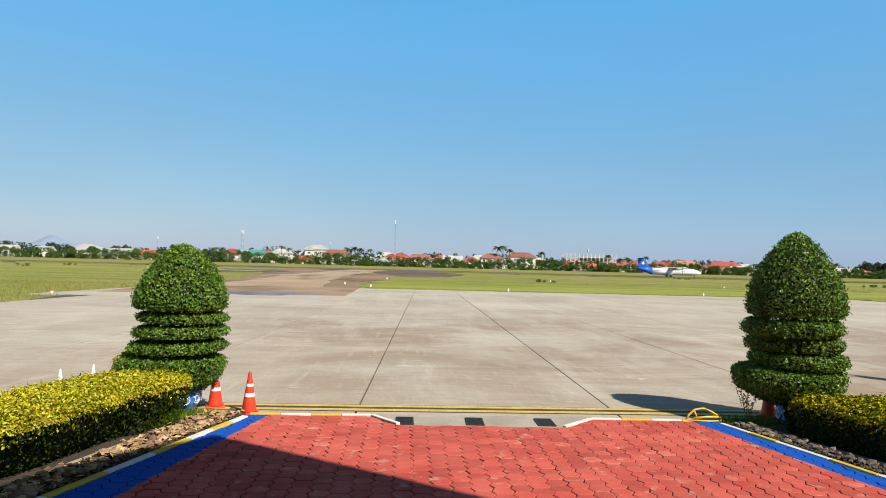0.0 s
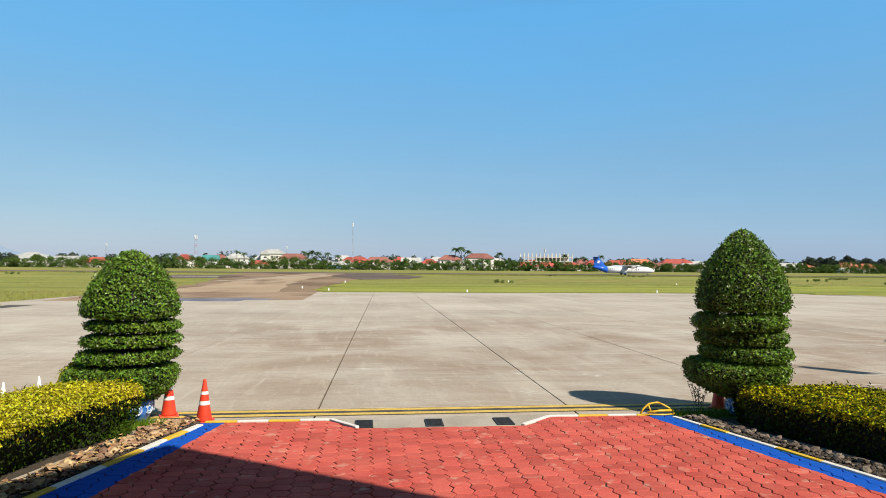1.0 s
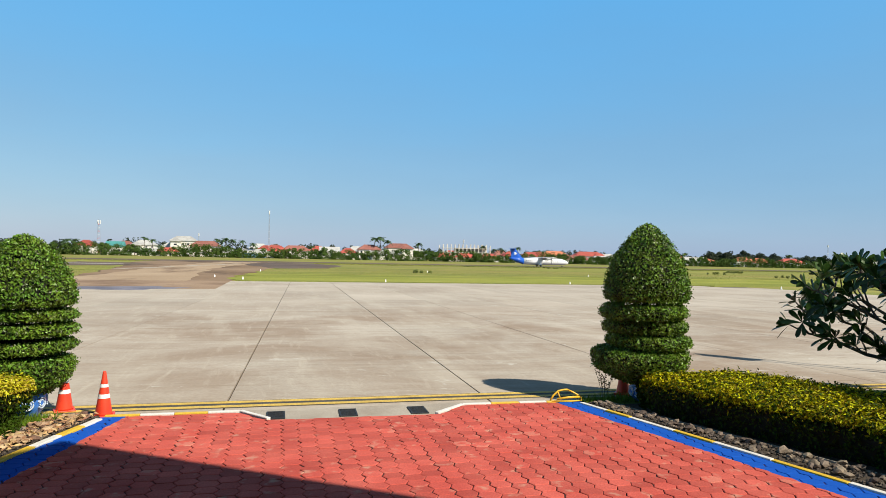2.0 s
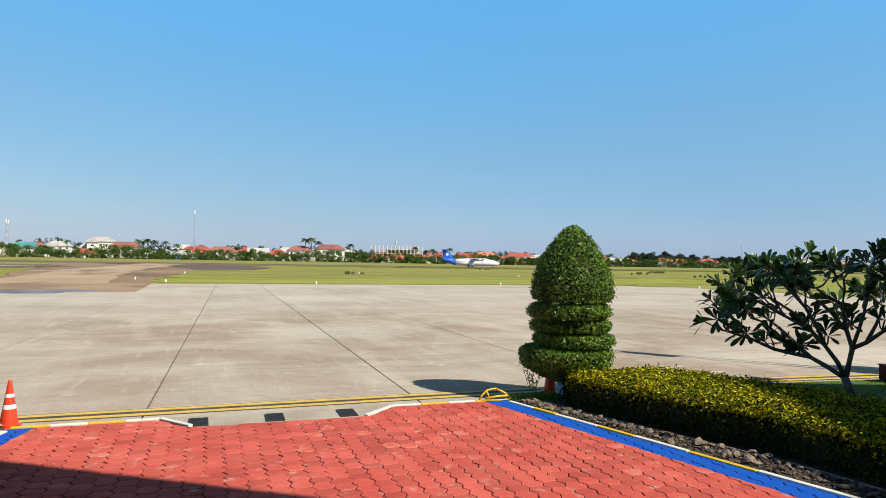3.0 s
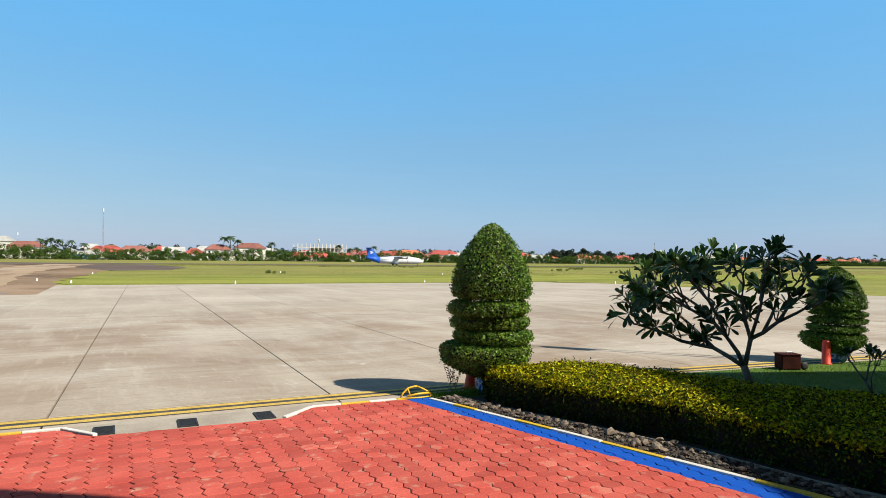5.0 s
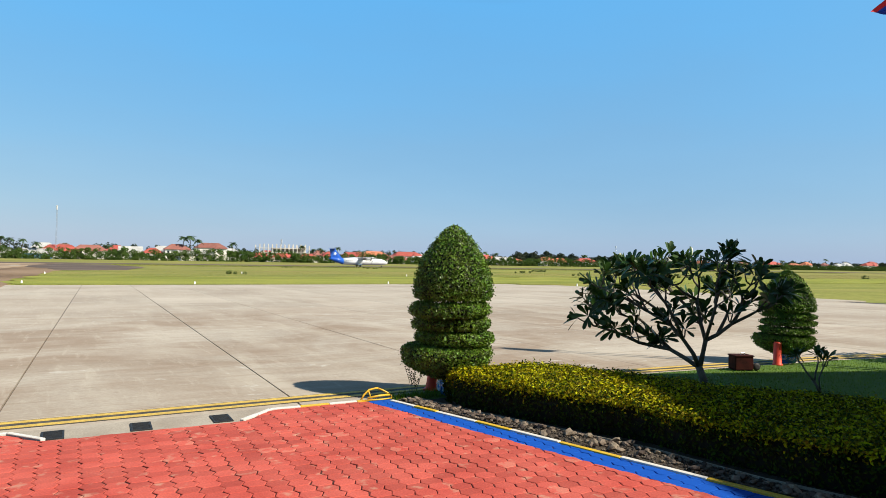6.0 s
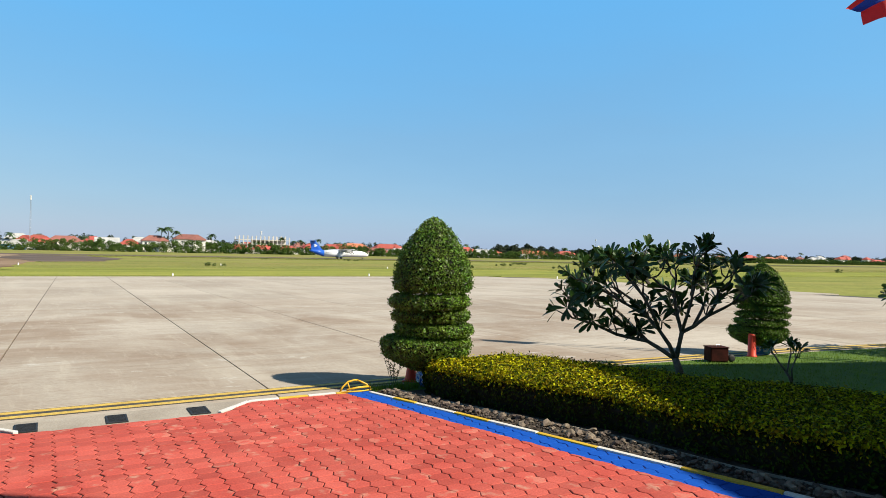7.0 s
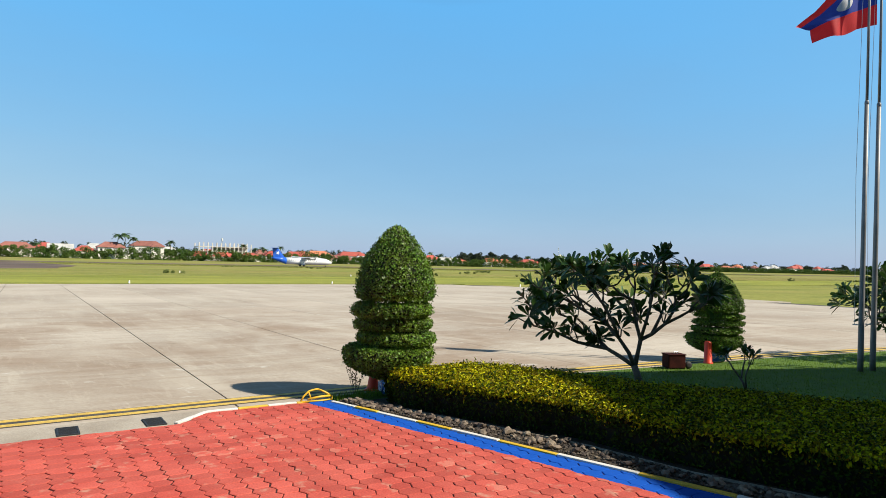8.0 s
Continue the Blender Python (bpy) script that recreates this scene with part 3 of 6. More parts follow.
prism(bm, ring, lambda x, y: land(y) - 0.02, lambda x, y: land(y) + 0.014)
tagged(part("stain", bm, STAIN, None), "dark bluish damp stain on the concrete", "stain", kind="structure")

# ---- painted lines along the apron's edge ----
LINE = [(-18, 10.86), (7, 10.86), (12, 10.55), (18, 10.05), (24, 9.1), (44, 6.2)]


def ribbon(name, path, off, width, z0, z1, material, parent, label=""):
    bm = bmesh.new()
    rows = []
    for k, (x, y) in enumerate(path):
        a, b = Vector(path[max(k - 1, 0)]), Vector(path[min(k + 1, len(path) - 1)])
        d = (b - a).normalized()
        nrm = Vector((-d.y, d.x))
        p, q = Vector((x, y)) + nrm * (off - width / 2), Vector((x, y)) + nrm * (off + width / 2)
        rows.append([bm.verts.new((p.x, p.y, z0)), bm.verts.new((p.x, p.y, z1)), bm.verts.new((q.x, q.y, z1)), bm.verts.new((q.x, q.y, z0))])
    for a, b in zip(rows, rows[1:]):
        for i in range(4):
            bm.faces.new((a[i], a[(i + 1) % 4], b[(i + 1) % 4], b[i]))
    bm.faces.new(rows[0])
    bm.faces.new(rows[-1][::-1])
    return part(name, bm, material, parent, label)


edge_line = tagged(ribbon("edge_line", LINE, 0.0, 0.52, -0.075, -0.053, LINE_BLACK, None), "double yellow edge line on a black painted band", "road marking", kind="structure")
ribbon("yellow_stripe", LINE, 0.15, 0.14, -0.060, -0.049, LINE_YELLOW, edge_line)
ribbon("yellow_stripe", LINE, -0.15, 0.14, -0.060, -0.049, LINE_YELLOW, edge_line)


# ---- red paving with its kerbs ----
def kerb_left(y):
    return -2.97 + 0.326 * (y - 9.93)


def kerb_right(y):
    return 4.60 - 0.288 * (y - 9.9)


PAVED = [(kerb_left(-14), -14), (kerb_right(-14), -14), (kerb_right(10.0), 10.0), (2.60, 10.0), (2.02, 9.44), (-0.64, 9.50), (-1.06, 10.06), (kerb_left(10.04), 10.04)]
bm = bmesh.new()
prism(bm, PAVED, -0.25, -0.013)
bmesh.ops.triangulate(bm, faces=bm.faces)
paving = tagged(part("paving", bm, PAVER_BED, None), "worn red-painted interlocking paving with blue painted sides", "pavement", kind="structure")

bm = bmesh.new()
prism(bm, [(-19, 10.03), (-1.0, 10.03), (-0.6, 9.5), (1.98, 9.44), (2.55, 9.99), (9.4, 9.99), (9.4, 10.345), (-19, 10.345)], -0.2, -0.045)
bmesh.ops.triangulate(bm, faces=bm.faces)
gutter = tagged(part("gutter", bm, CONCRETE, None), "stained concrete drain channel along the kerb", "gutter", kind="structure")


def kerb_run(points, colours, parent, height, width=0.09, seg=0.95, start=0):
    """Painted kerb stones end to end along a polyline."""
    k = start
    for (x0, y0), (x1, y1) in zip(points, points[1:]):
        d = Vector((x1 - x0, y1 - y0))
        n = max(1, round(d.length / seg))
        ang = math.atan2(d.y, d.x)
        for i in range(n):
            c = Vector((x0, y0)) + d * ((i + 0.5) / n)
            bm = bmesh.new()
            box(bm, (0, 0, 0), (d.length / n - 0.004, width, 0.20), bevel=0.012)
            ob = part("kerb_stone", bm, colours[k % len(colours)], parent)
            ob.matrix_world = pose(c.x, c.y, height - 0.10 + random.uniform(-0.004, 0.004), 0, 0, math.degrees(ang) + random.uniform(-0.5, 0.5))
            k += 1


WY = (KERB_WHITE, KERB_YELLOW)
for name, pts, cols, label, width in (
    ("kerb_left", [(kerb_left(y) - 0.05, y) for y in (9.90, 9.50, 9.03, 8.54, 7.86, 7.09, 6.30, 5.4, 4.5, 3.6, 2.7, 1.8, 0.9)], WY, "low kerb painted white and yellow beside the blue band", 0.11),
    ("kerb_right", [(kerb_right(y) + 0.05, y) for y in (9.80, 9.20, 8.69, 7.86, 7.20, 6.37, 5.46, 4.38, 3.30, 2.4, 1.5, 0.6, -0.3)], WY, "low kerb painted white and yellow beside the blue band", 0.085),
    ("kerb_front", [(-3.0, 10.07), (-1.04, 10.09), (-0.60, 9.54)], (KERB_YELLOW, KERB_WHITE, KERB_YELLOW, KERB_WHITE, KERB_WHITE), "low white and yellow kerb at the paving's edge", 0.075),
    ("kerb_front", [(2.0, 9.48), (2.58, 10.02), (4.6, 9.97)], (KERB_WHITE, KERB_WHITE, KERB_WHITE, KERB_YELLOW, KERB_WHITE, KERB_YELLOW), "low white and yellow kerb at the paving's edge", 0.075),
):
    root = tagged(new(name), label, "kerb", kind="structure")
    kerb_run(pts, cols, root, 0.022, width, 0.5 if name == "kerb_front" else 2.0)

# iron drain grates in the gutter
for gx in (-0.50, 0.63, 1.78):
    g = thing("drain_grate", gx, 9.90, -0.045, "black cast-iron drain grate set in the gutter", "grate", "drain grates", rz=random.uniform(-2, 2))
    bm = bmesh.new()
    for dx in (-0.13, 0.13):
        box(bm, (dx, 0, 0.008), (0.025, 0.44, 0.02))
    for dy in (-0.22, 0.22):
        box(bm, (0, dy, 0.008), (0.285, 0.025, 0.021))
    part("frame", bm, IRON, g)
    # flat black plate painted as the darkness below the bars
    bm = bmesh.new()
    box(bm, (0, 0, -0.001), (0.25, 0.42, 0.006))
    part("pit_shade", bm, RUBBER, g)
    for k in range(9):
        bm = bmesh.new()
        box(bm, (0, -0.18 + 0.045 * k, 0.010), (0.24, 0.018, 0.014))
        part("bar", bm, IRON, g)

# ---- planting beds and lawn beside the paving ----
LAWN_EDGE = [(4.9, 10.25), (9, 10.22), (12.9, 9.85), (17.8, 9.4), (24, 8.45), (44, 5.5)]
bm = bmesh.new()
prism(bm, [(kerb_right(y) + 0.09, y) for y in (-8, 0, 9.8)] + LAWN_EDGE + [(44, -8)], -0.2, -0.01)
bmesh.ops.triangulate(bm, faces=bm.faces)
tagged(part("lawn", bm, LAWN, None), "short green lawn beside the paving", "lawn", kind="structure")
bm = bmesh.new()
prism(bm, [(-19, -8), (kerb_left(-8) - 0.09, -8), (kerb_left(9.95) - 0.09, 9.95), (-3.1, 10.2), (-19, 10.2)], -0.2, -0.01)
bmesh.ops.triangulate(bm, faces=bm.faces)
tagged(part("planting_bed", bm, SOIL, None), "dark soil bed under the hedge", "soil", kind="structure")

bm = bmesh.new()
prism(bm, [(kerb_right(y) + 0.095, y) for y in (-7.9, 0, 9.6)] + [(7.6, 9.6), (9.2, 6.5), (11, 3.7), (16, -7.9)], -0.1, 0.004)
bmesh.ops.triangulate(bm, faces=bm.faces)
tagged(part("planting_bed", bm, SOIL, None), "dark soil bed under the wide hedge", "soil", kind="structure")

GRAVEL = mat("gravel", (0.035, 0.027, 0.022), (0.09, 0.07, 0.055), 0.8, 8, 60, 0.3, island=0.6, hue=0.02)
STONES = []
for s in range(8):
    bm = bmesh.new()
    bmesh.ops.create_icosphere(bm, subdivisions=1, radius=1)
    for v in bm.verts:
        v.co *= 1 + 0.55 * noise.noise(v.co * 0.9 + Vector((s * 7, 1, 2)))
        v.co.z *= 0.62
        v.co.x *= 1.25
    me = bpy.data.meshes.new("stone")
    bm.to_mesh(me)
    bm.free()
    me.materials.append(STONE)
    STONES.append(me)
# tan copies for the sunlit left bed; the shaded right one keeps the darker colour
PALE_STONES = [me.copy() for me in STONES]
for me in PALE_STONES:
    me.materials[0] = TAN_STONE
EDGE_L = [(3.0, -5.6), (6.0, -4.9), (7.15, -4.55), (8.2, -4.23), (10.24, -3.65)]
EDGE_R = [(1.5, 7.75), (3.03, 7.15), (3.64, 6.88), (5.12, 6.62), (5.94, 6.50), (6.75, 6.17), (7.62, 5.76), (9.7, 5.15)]
for name, kerb, edge, sign, ya, yb in (("stone_bed_left", kerb_left, EDGE_L, -1, 4.2, 10.0), ("stone_bed_right", kerb_right, EDGE_R, 1, 1.8, 9.75)):
    outline = [(kerb(y) + sign * 0.10, y) for y in np.linspace(ya - 2, yb, 6)] + [(between(edge, y), y) for y in np.linspace(yb, ya - 2, 6)]
    bm = bmesh.new()
    prism(bm, outline if sign > 0 else outline[::-1], -0.1, 0.012)
    bmesh.ops.triangulate(bm, faces=bm.faces)
    bed = tagged(part(name, bm, SOIL, None), "strip of loose brown river stones between kerb and hedge", "stones", kind="structure")
    for k in range(298):
        y = random.uniform(ya, yb)
        a, c = kerb(y) + sign * 0.16, between(edge, y) - sign * 0.07
        x = a + (c - a) * random.random()
        s = random.choice((0.03, 0.04, 0.05, 0.058, 0.07) if sign < 0 else (0.025, 0.032, 0.038, 0.045, 0.06))
        ob = put(new("stone", random.choice(PALE_STONES if sign < 0 else STONES)), bed)
        ob.matrix_world = pose(x, y, 0.012 + s * random.uniform(0.3, 0.9), random.uniform(-25, 25), random.uniform(-25, 25), random.uniform(0, 360)) @ Matrix.Diagonal((s, s, s, 1))
    sv, sf = [], []
    for k in range(1500):
        y = random.uniform(ya - 0.6, yb)
        a, c = kerb(y) + sign * 0.12, between(edge, y) - sign * 0.03
        x = a + (c - a) * random.random()
        s = random.uniform(0.014, 0.034)
        base = len(sv)
        m = pose(x, y, 0.012 + s * 0.45, random.uniform(-30, 30), random.uniform(-30, 30), random.uniform(0, 360))
        for dx, dy, dz in ((1, 0, 0), (0, 1, 0), (-1, 0, 0), (0, -1, 0), (0, 0, 0.7), (0, 0, -0.7)):
            sv.append(m @ Vector((dx * s * random.uniform(0.8, 1.4), dy * s * random.uniform(0.7, 1.2), dz * s)))
        sf += [(base + p, base + q, base + 4) for p, q in ((0, 1), (1, 2), (2, 3), (3, 0))]
        sf += [(base + q, base + p, base + 5) for p, q in ((0, 1), (1, 2), (2, 3), (3, 0))]
    tagged(put(new("gravel", mesh_of("gravel", sv, sf, GRAVEL)), bed), kind="stuff")
    ribbon("bed_edging", [(between(edge, y), y) for y in np.linspace(ya - 2, yb, 8)], 0.0, 0.025, -0.05, 0.035, CONCRETE, bed, "thin concrete edging strip")
# fallen dry leaves among the stones by the left kerb
fy = rng.uniform(6.2, 10.0, 420)
fx = np.array([kerb_left(y) - 0.12 - rng.random() * (kerb_left(y) - 0.15 - between(EDGE_L, y)) for y in fy])
v, f = leaf_quads(np.stack([fx, fy, rng.uniform(0.05, 0.085, 420)], 1), np.tile((0.0, 0.0, 1.0), (420, 1)), 0.10, 0.045, 0.5)
tagged(new("fallen_leaves", mesh_of("fallen_leaves", v.tolist(), f.tolist(), DRY_LEAF)), "dry tan leaves fallen among the stones", "leaves", kind="stuff")
# one pale rounded stone that stands out on the kerb's far side
ob = tagged(new("stone", STONES[2]), "pale rounded stone lying on the stone bed", "stone")
ob.matrix_world = pose(5.98, 6.55, 0.07, 10, 5, 30) @ Matrix.Diagonal((0.075, 0.07, 0.11, 1))


# ---- clipped topiary in glazed pots ----
def revolve_leaves(profile, per_m2, length, width, droop):
    pr = np.array(profile)
    seg = np.diff(pr, axis=0)
    area = np.pi * (pr[:-1, 0] + pr[1:, 0]) * np.hypot(seg[:, 0], seg[:, 1])
    k = int(area.sum() * per_m2)
    s = rng.choice(len(area), size=k, p=area / area.sum())
    t = rng.random(k)
    r = pr[s, 0] + t * seg[s, 0]
    z = pr[s, 1] + t * seg[s, 1]
    a = rng.random(k) * 2 * np.pi
    ln = np.hypot(seg[s, 0], seg[s, 1])
    nr, nz = seg[s, 1] / ln, -seg[s, 0] / ln
    lump = np.array([noise.noise((math.cos(b) * 2.2, math.sin(b) * 2.2, c * 2.6)) for b, c in zip(a, z)])
    r = r * (1 + 0.055 * lump) + rng.normal(size=k) * 0.030
    p = np.stack([r * np.cos(a), r * np.sin(a), z + rng.normal(size=k) * 0.012], 1)
    nrm = np.stack([nr * np.cos(a), nr * np.sin(a), nz], 1)
    return leaf_quads(p, nrm, length, width, 1.3, droop, 0.7)


def tier(name, profile, parent, per_m2=2700, length=0.051, width=0.029, skin=None):
    """One clipped tier: a near-black core, coloured as the shade between leaves, under a skin of small leaves."""
    v, f = revolve_leaves(profile, per_m2, length, width, 0.45)
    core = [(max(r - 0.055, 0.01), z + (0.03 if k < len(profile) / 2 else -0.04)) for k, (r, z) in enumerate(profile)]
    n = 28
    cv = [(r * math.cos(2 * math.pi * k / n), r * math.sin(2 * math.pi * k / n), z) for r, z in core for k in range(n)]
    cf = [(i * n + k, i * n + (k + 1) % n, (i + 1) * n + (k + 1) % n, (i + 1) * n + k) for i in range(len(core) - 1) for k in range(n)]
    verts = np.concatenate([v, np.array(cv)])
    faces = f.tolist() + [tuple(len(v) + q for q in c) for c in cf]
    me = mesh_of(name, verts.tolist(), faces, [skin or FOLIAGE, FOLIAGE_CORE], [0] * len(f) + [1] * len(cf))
    return put(new(name, me), parent)


POINTED = ((0.04, 0.97), (0.10, 1.0), (0.22, 0.99), (0.38, 0.91), (0.52, 0.80), (0.68, 0.62), (0.83, 0.41), (0.94, 0.22), (0.985, 0.10))
ROUND = ((0.04, 1.0), (0.14, 1.0), (0.30, 0.93), (0.48, 0.81), (0.64, 0.67), (0.80, 0.47), (0.92, 0.26), (0.985, 0.11))


def topiary(x, y, radius, height, rings, bowl, dome_from, shape, label, lean=(0.0, 0.0)):
    """A trunk through a lopsided bowl, thin stacked rings and a dome; bowl: bottom, top, width against the rest."""
    t = thing("topiary", x, y, 0.0, label, "topiary", "clipped topiary bushes")
    bm = bmesh.new()
    tube(bm, [(0, 0, 0.2), (0.02, 0.01, bowl[0] + 0.2), (0, 0, dome_from + 0.3)], [0.09, 0.08, 0.05], 10)
    part("trunk", bm, FRANGI_BARK, t)
    h = height - dome_from
    dome = [(0.05, dome_from + 0.05), (radius * 0.80, dome_from + 0.01), (radius * 0.92, dome_from)] + [(radius * a, dome_from + q * h) for q, a in shape] + [(0.01, height)]
    tier("dome", dome, t)
    for n, (z0, z1, k) in enumerate(rings):
        m, d = (z0 + z1) / 2, (z1 - z0) / 2
        ob = tier("ring", [(radius * k * 0.66, z0 + 0.035), (radius * k * 0.90, z0), (radius * k, m - d * 0.45), (radius * k * 0.985, m + d * 0.25), (radius * k * 0.90, z1 - 0.015), (radius * k * 0.66, z1)], t)
        ob.matrix_local = pose(random.uniform(-0.025, 0.025), random.uniform(-0.02, 0.02), 0, random.uniform(-1.5, 1.5), random.uniform(-1.5, 1.5), 77 * n)
    b0, b1, k = bowl
    d = b1 - b0
    ob = tier("bowl", [(0.08, b0), (radius * 0.34, b0 + 0.04 * d), (radius * 0.68, b0 + 0.20 * d), (radius * k * 0.91, b0 + 0.46 * d), (radius * k, b0 + 0.76 * d), (radius * k * 0.95, b0 + 0.92 * d), (radius * 0.72, b1)], t)
    ob.matrix_local = pose(lean[0], lean[1], 0)
    return t


topiary(-4.28, 10.5, 0.71, 2.71, [(1.44, 1.58, 0.98), (1.20, 1.36, 1.02), (0.96, 1.11, 1.04)], (0.17, 0.88, 1.16), 1.66, ROUND, "tall clipped green topiary with a domed top and stacked rings", (-0.12, -0.03))
topiary(5.97, 9.88, 0.715, 3.17, [(1.49, 1.735, 1.02), (1.235, 1.45, 1.01), (0.985, 1.195, 1.0)], (0.30, 0.945, 1.17), 1.80, POINTED, "tall clipped green topiary with a pointed dome and stacked rings", (-0.09, 0.05))
topiary(16.2, 9.75, 0.64, 2.42, [(1.18, 1.30, 0.98), (0.99, 1.11, 1.0), (0.80, 0.92, 1.02)], (0.20, 0.73, 1.12), 1.36, ROUND, "clipped green topiary with a round dome on the lawn edge", (-0.05, 0.05))


def pot(x, y, r, h, label):
    t = thing("flower_pot", x, y, -0.01, label, "pot", "glazed flower pots", rz=random.uniform(0, 90))
    bm = bmesh.new()
    lathe(bm, [(r * 0.70, 0), (r * 0.74, 0.03 * h), (r * 0.93, 0.3 * h), (r, 0.55 * h), (r * 0.94, 0.80 * h), (r * 0.86, 0.88 * h), (r * 0.96, 0.93 * h), (r * 0.97, h), (r * 0.84, h), (r * 0.82, 0.85 * h)], 32)
    part("body", bm, CERAMIC_BLUE, t, smooth=True)
    for k in range(10):
        a = 2 * math.pi * k / 10
        bm = bmesh.new()
        for rr, dd in ((0.075, 0.012), (0.045, 0.010)):
            pts = [(rr * math.cos(b), 0, rr * math.sin(b)) for b in np.linspace(0.3, 5.6 if rr > 0.05 else 7.5, 14)]
            tube(bm, pts, dd, 6)
        ob = part("relief_scroll", bm, CERAMIC_PALE, t, "pale raised scroll")
        ob.matrix_local = Matrix.Rotation(a, 4, "Z") @ pose(0, r * 0.985, 0.50 * h)
    bm = bmesh.new()
    lathe(bm, [(0.01, 0.84 * h), (r * 0.83, 0.85 * h)], 20, cap=False)
    part("soil", bm, SOIL, t)
    return t


pot(-4.24, 10.36, 0.36, 0.42, "blue glazed pot with pale scrolls holding a topiary")
pot(5.97, 9.88, 0.27, 0.34, "blue glazed pot in shade holding a topiary")
pot(16.2, 9.75, 0.30, 0.34, "blue glazed pot on the grass holding a topiary")


# ---- hedges ----
def hedge(name, front, back, y0, y1, height, per_m2, label, yellow, young, undercut=0.55, leaf=0.05, jut=1.0):
    """A clipped hedge between two plan curves x(y), with a flat top, rounded shoulders and loose young shoots on top."""
    t = thing(name, 0, 0, 0, label, "hedge")
    sg = 1 if back[0][1] > front[0][1] else -1

    def surf(y, s):
        a, b = between(front, y), between(back, y)
        endk = min(1.0, ((y1 - y) / 0.5)) if y > y1 - 0.5 else 1.0
        rnd = math.sqrt(max(1 - (1 - endk) ** 2, 0.0)) if endk < 1 else 1.0
        mid = (a + b) / 2
        a, b = mid + (a - mid) * (0.55 + 0.45 * rnd), mid + (b - mid) * (0.55 + 0.45 * rnd)
        h = height * (0.72 + 0.28 * rnd) + 0.06 * noise.noise((y * 0.9, s * 3, 5)) + 0.03 * noise.noise((y * 3, s * 9, 1))
        wob = 0.10 * noise.noise((y * 1.3, s * 2, 9))
        if s < 0.25:
            q = s / 0.25
            x, z = a + sg * (undercut * (1 - q) ** 0.8 + 0.07 * q ** 4), 0.02 + (h - 0.13) * q
            nn = (-sg, 0, -0.1)
        elif s < 0.75:
            q = (s - 0.25) / 0.5
            x = a + sg * 0.07 + (b - a - sg * 0.07) * q
            z = h - 0.11 * (abs(2 * q - 1) ** 6)
            nn = (sg * (-0.7 * max(0, 1 - 8 * q) + 0.7 * max(0, 8 * q - 7)), 0, 1)
        else:
            q = (s - 0.75) / 0.25
            x, z = b - sg * 0.1 * q, (h - 0.11) * (1 - q)
            nn = (sg, 0, 0.25)
        # the far end leans out over its foot
        y = y - jut * max(0.0, 1 - (y1 - y) / 1.6) * max(0.0, 1 - z / height)
        return x + wob, y, z, nn

    length = y1 - y0
    wid = np.mean([abs(between(back, y) - between(front, y)) for y in np.linspace(y0, y1, 8)])
    k_top, k_side = int(per_m2 * length * wid), int(per_m2 * length * height * 0.36)
    ss = np.concatenate([rng.uniform(0.25, 0.75, k_top), 0.27 * (1 - rng.random(k_side) ** 1.9), rng.uniform(0.73, 1.0, k_side // 2)])
    yy = rng.uniform(y0, y1, len(ss))
    p, nr, idx = [], [], []
    for y, s in zip(yy, ss):
        x, y_, z, nn = surf(y, s)
        top = 0.24 < s < 0.76
        if top:
            z += abs(random.gauss(0, leaf * 0.75)) - 0.008
        else:
            x += random.gauss(0, 0.03)
        p.append((x, y_ + random.gauss(0, 0.02), max(z, 0.02)))
        nr.append(nn)
        # young leaves thin out down the face, which also paints it darker
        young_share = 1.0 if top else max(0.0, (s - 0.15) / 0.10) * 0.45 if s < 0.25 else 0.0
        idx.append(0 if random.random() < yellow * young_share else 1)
    # leaves at the far end
    xe0, xe1 = sorted((between(front, y1), between(back, y1)))
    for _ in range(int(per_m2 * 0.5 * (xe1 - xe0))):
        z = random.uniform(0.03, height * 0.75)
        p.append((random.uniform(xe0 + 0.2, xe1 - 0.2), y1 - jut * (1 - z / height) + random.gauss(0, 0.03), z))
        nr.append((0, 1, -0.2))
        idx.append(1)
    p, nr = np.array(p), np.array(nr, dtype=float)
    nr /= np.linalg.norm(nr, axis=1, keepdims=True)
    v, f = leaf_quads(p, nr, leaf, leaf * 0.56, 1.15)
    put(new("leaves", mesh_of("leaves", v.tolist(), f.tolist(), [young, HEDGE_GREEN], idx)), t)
    # inner body whose near-black colour stands for shade in the leaf gaps
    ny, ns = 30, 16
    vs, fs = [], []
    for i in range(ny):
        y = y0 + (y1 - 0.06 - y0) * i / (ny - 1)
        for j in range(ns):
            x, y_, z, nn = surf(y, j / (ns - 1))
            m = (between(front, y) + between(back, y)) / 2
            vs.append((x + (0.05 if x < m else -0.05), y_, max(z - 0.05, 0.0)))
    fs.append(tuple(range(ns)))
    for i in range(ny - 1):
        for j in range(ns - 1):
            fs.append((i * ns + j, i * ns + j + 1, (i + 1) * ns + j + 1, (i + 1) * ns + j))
    put(new("shade_core", mesh_of("shade_core", vs, fs, FOLIAGE_CORE)), t)
    return t


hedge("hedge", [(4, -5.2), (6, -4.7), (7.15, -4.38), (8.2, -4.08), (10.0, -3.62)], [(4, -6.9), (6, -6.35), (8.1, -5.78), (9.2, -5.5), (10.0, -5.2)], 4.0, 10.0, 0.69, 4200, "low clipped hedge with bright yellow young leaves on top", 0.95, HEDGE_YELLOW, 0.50)
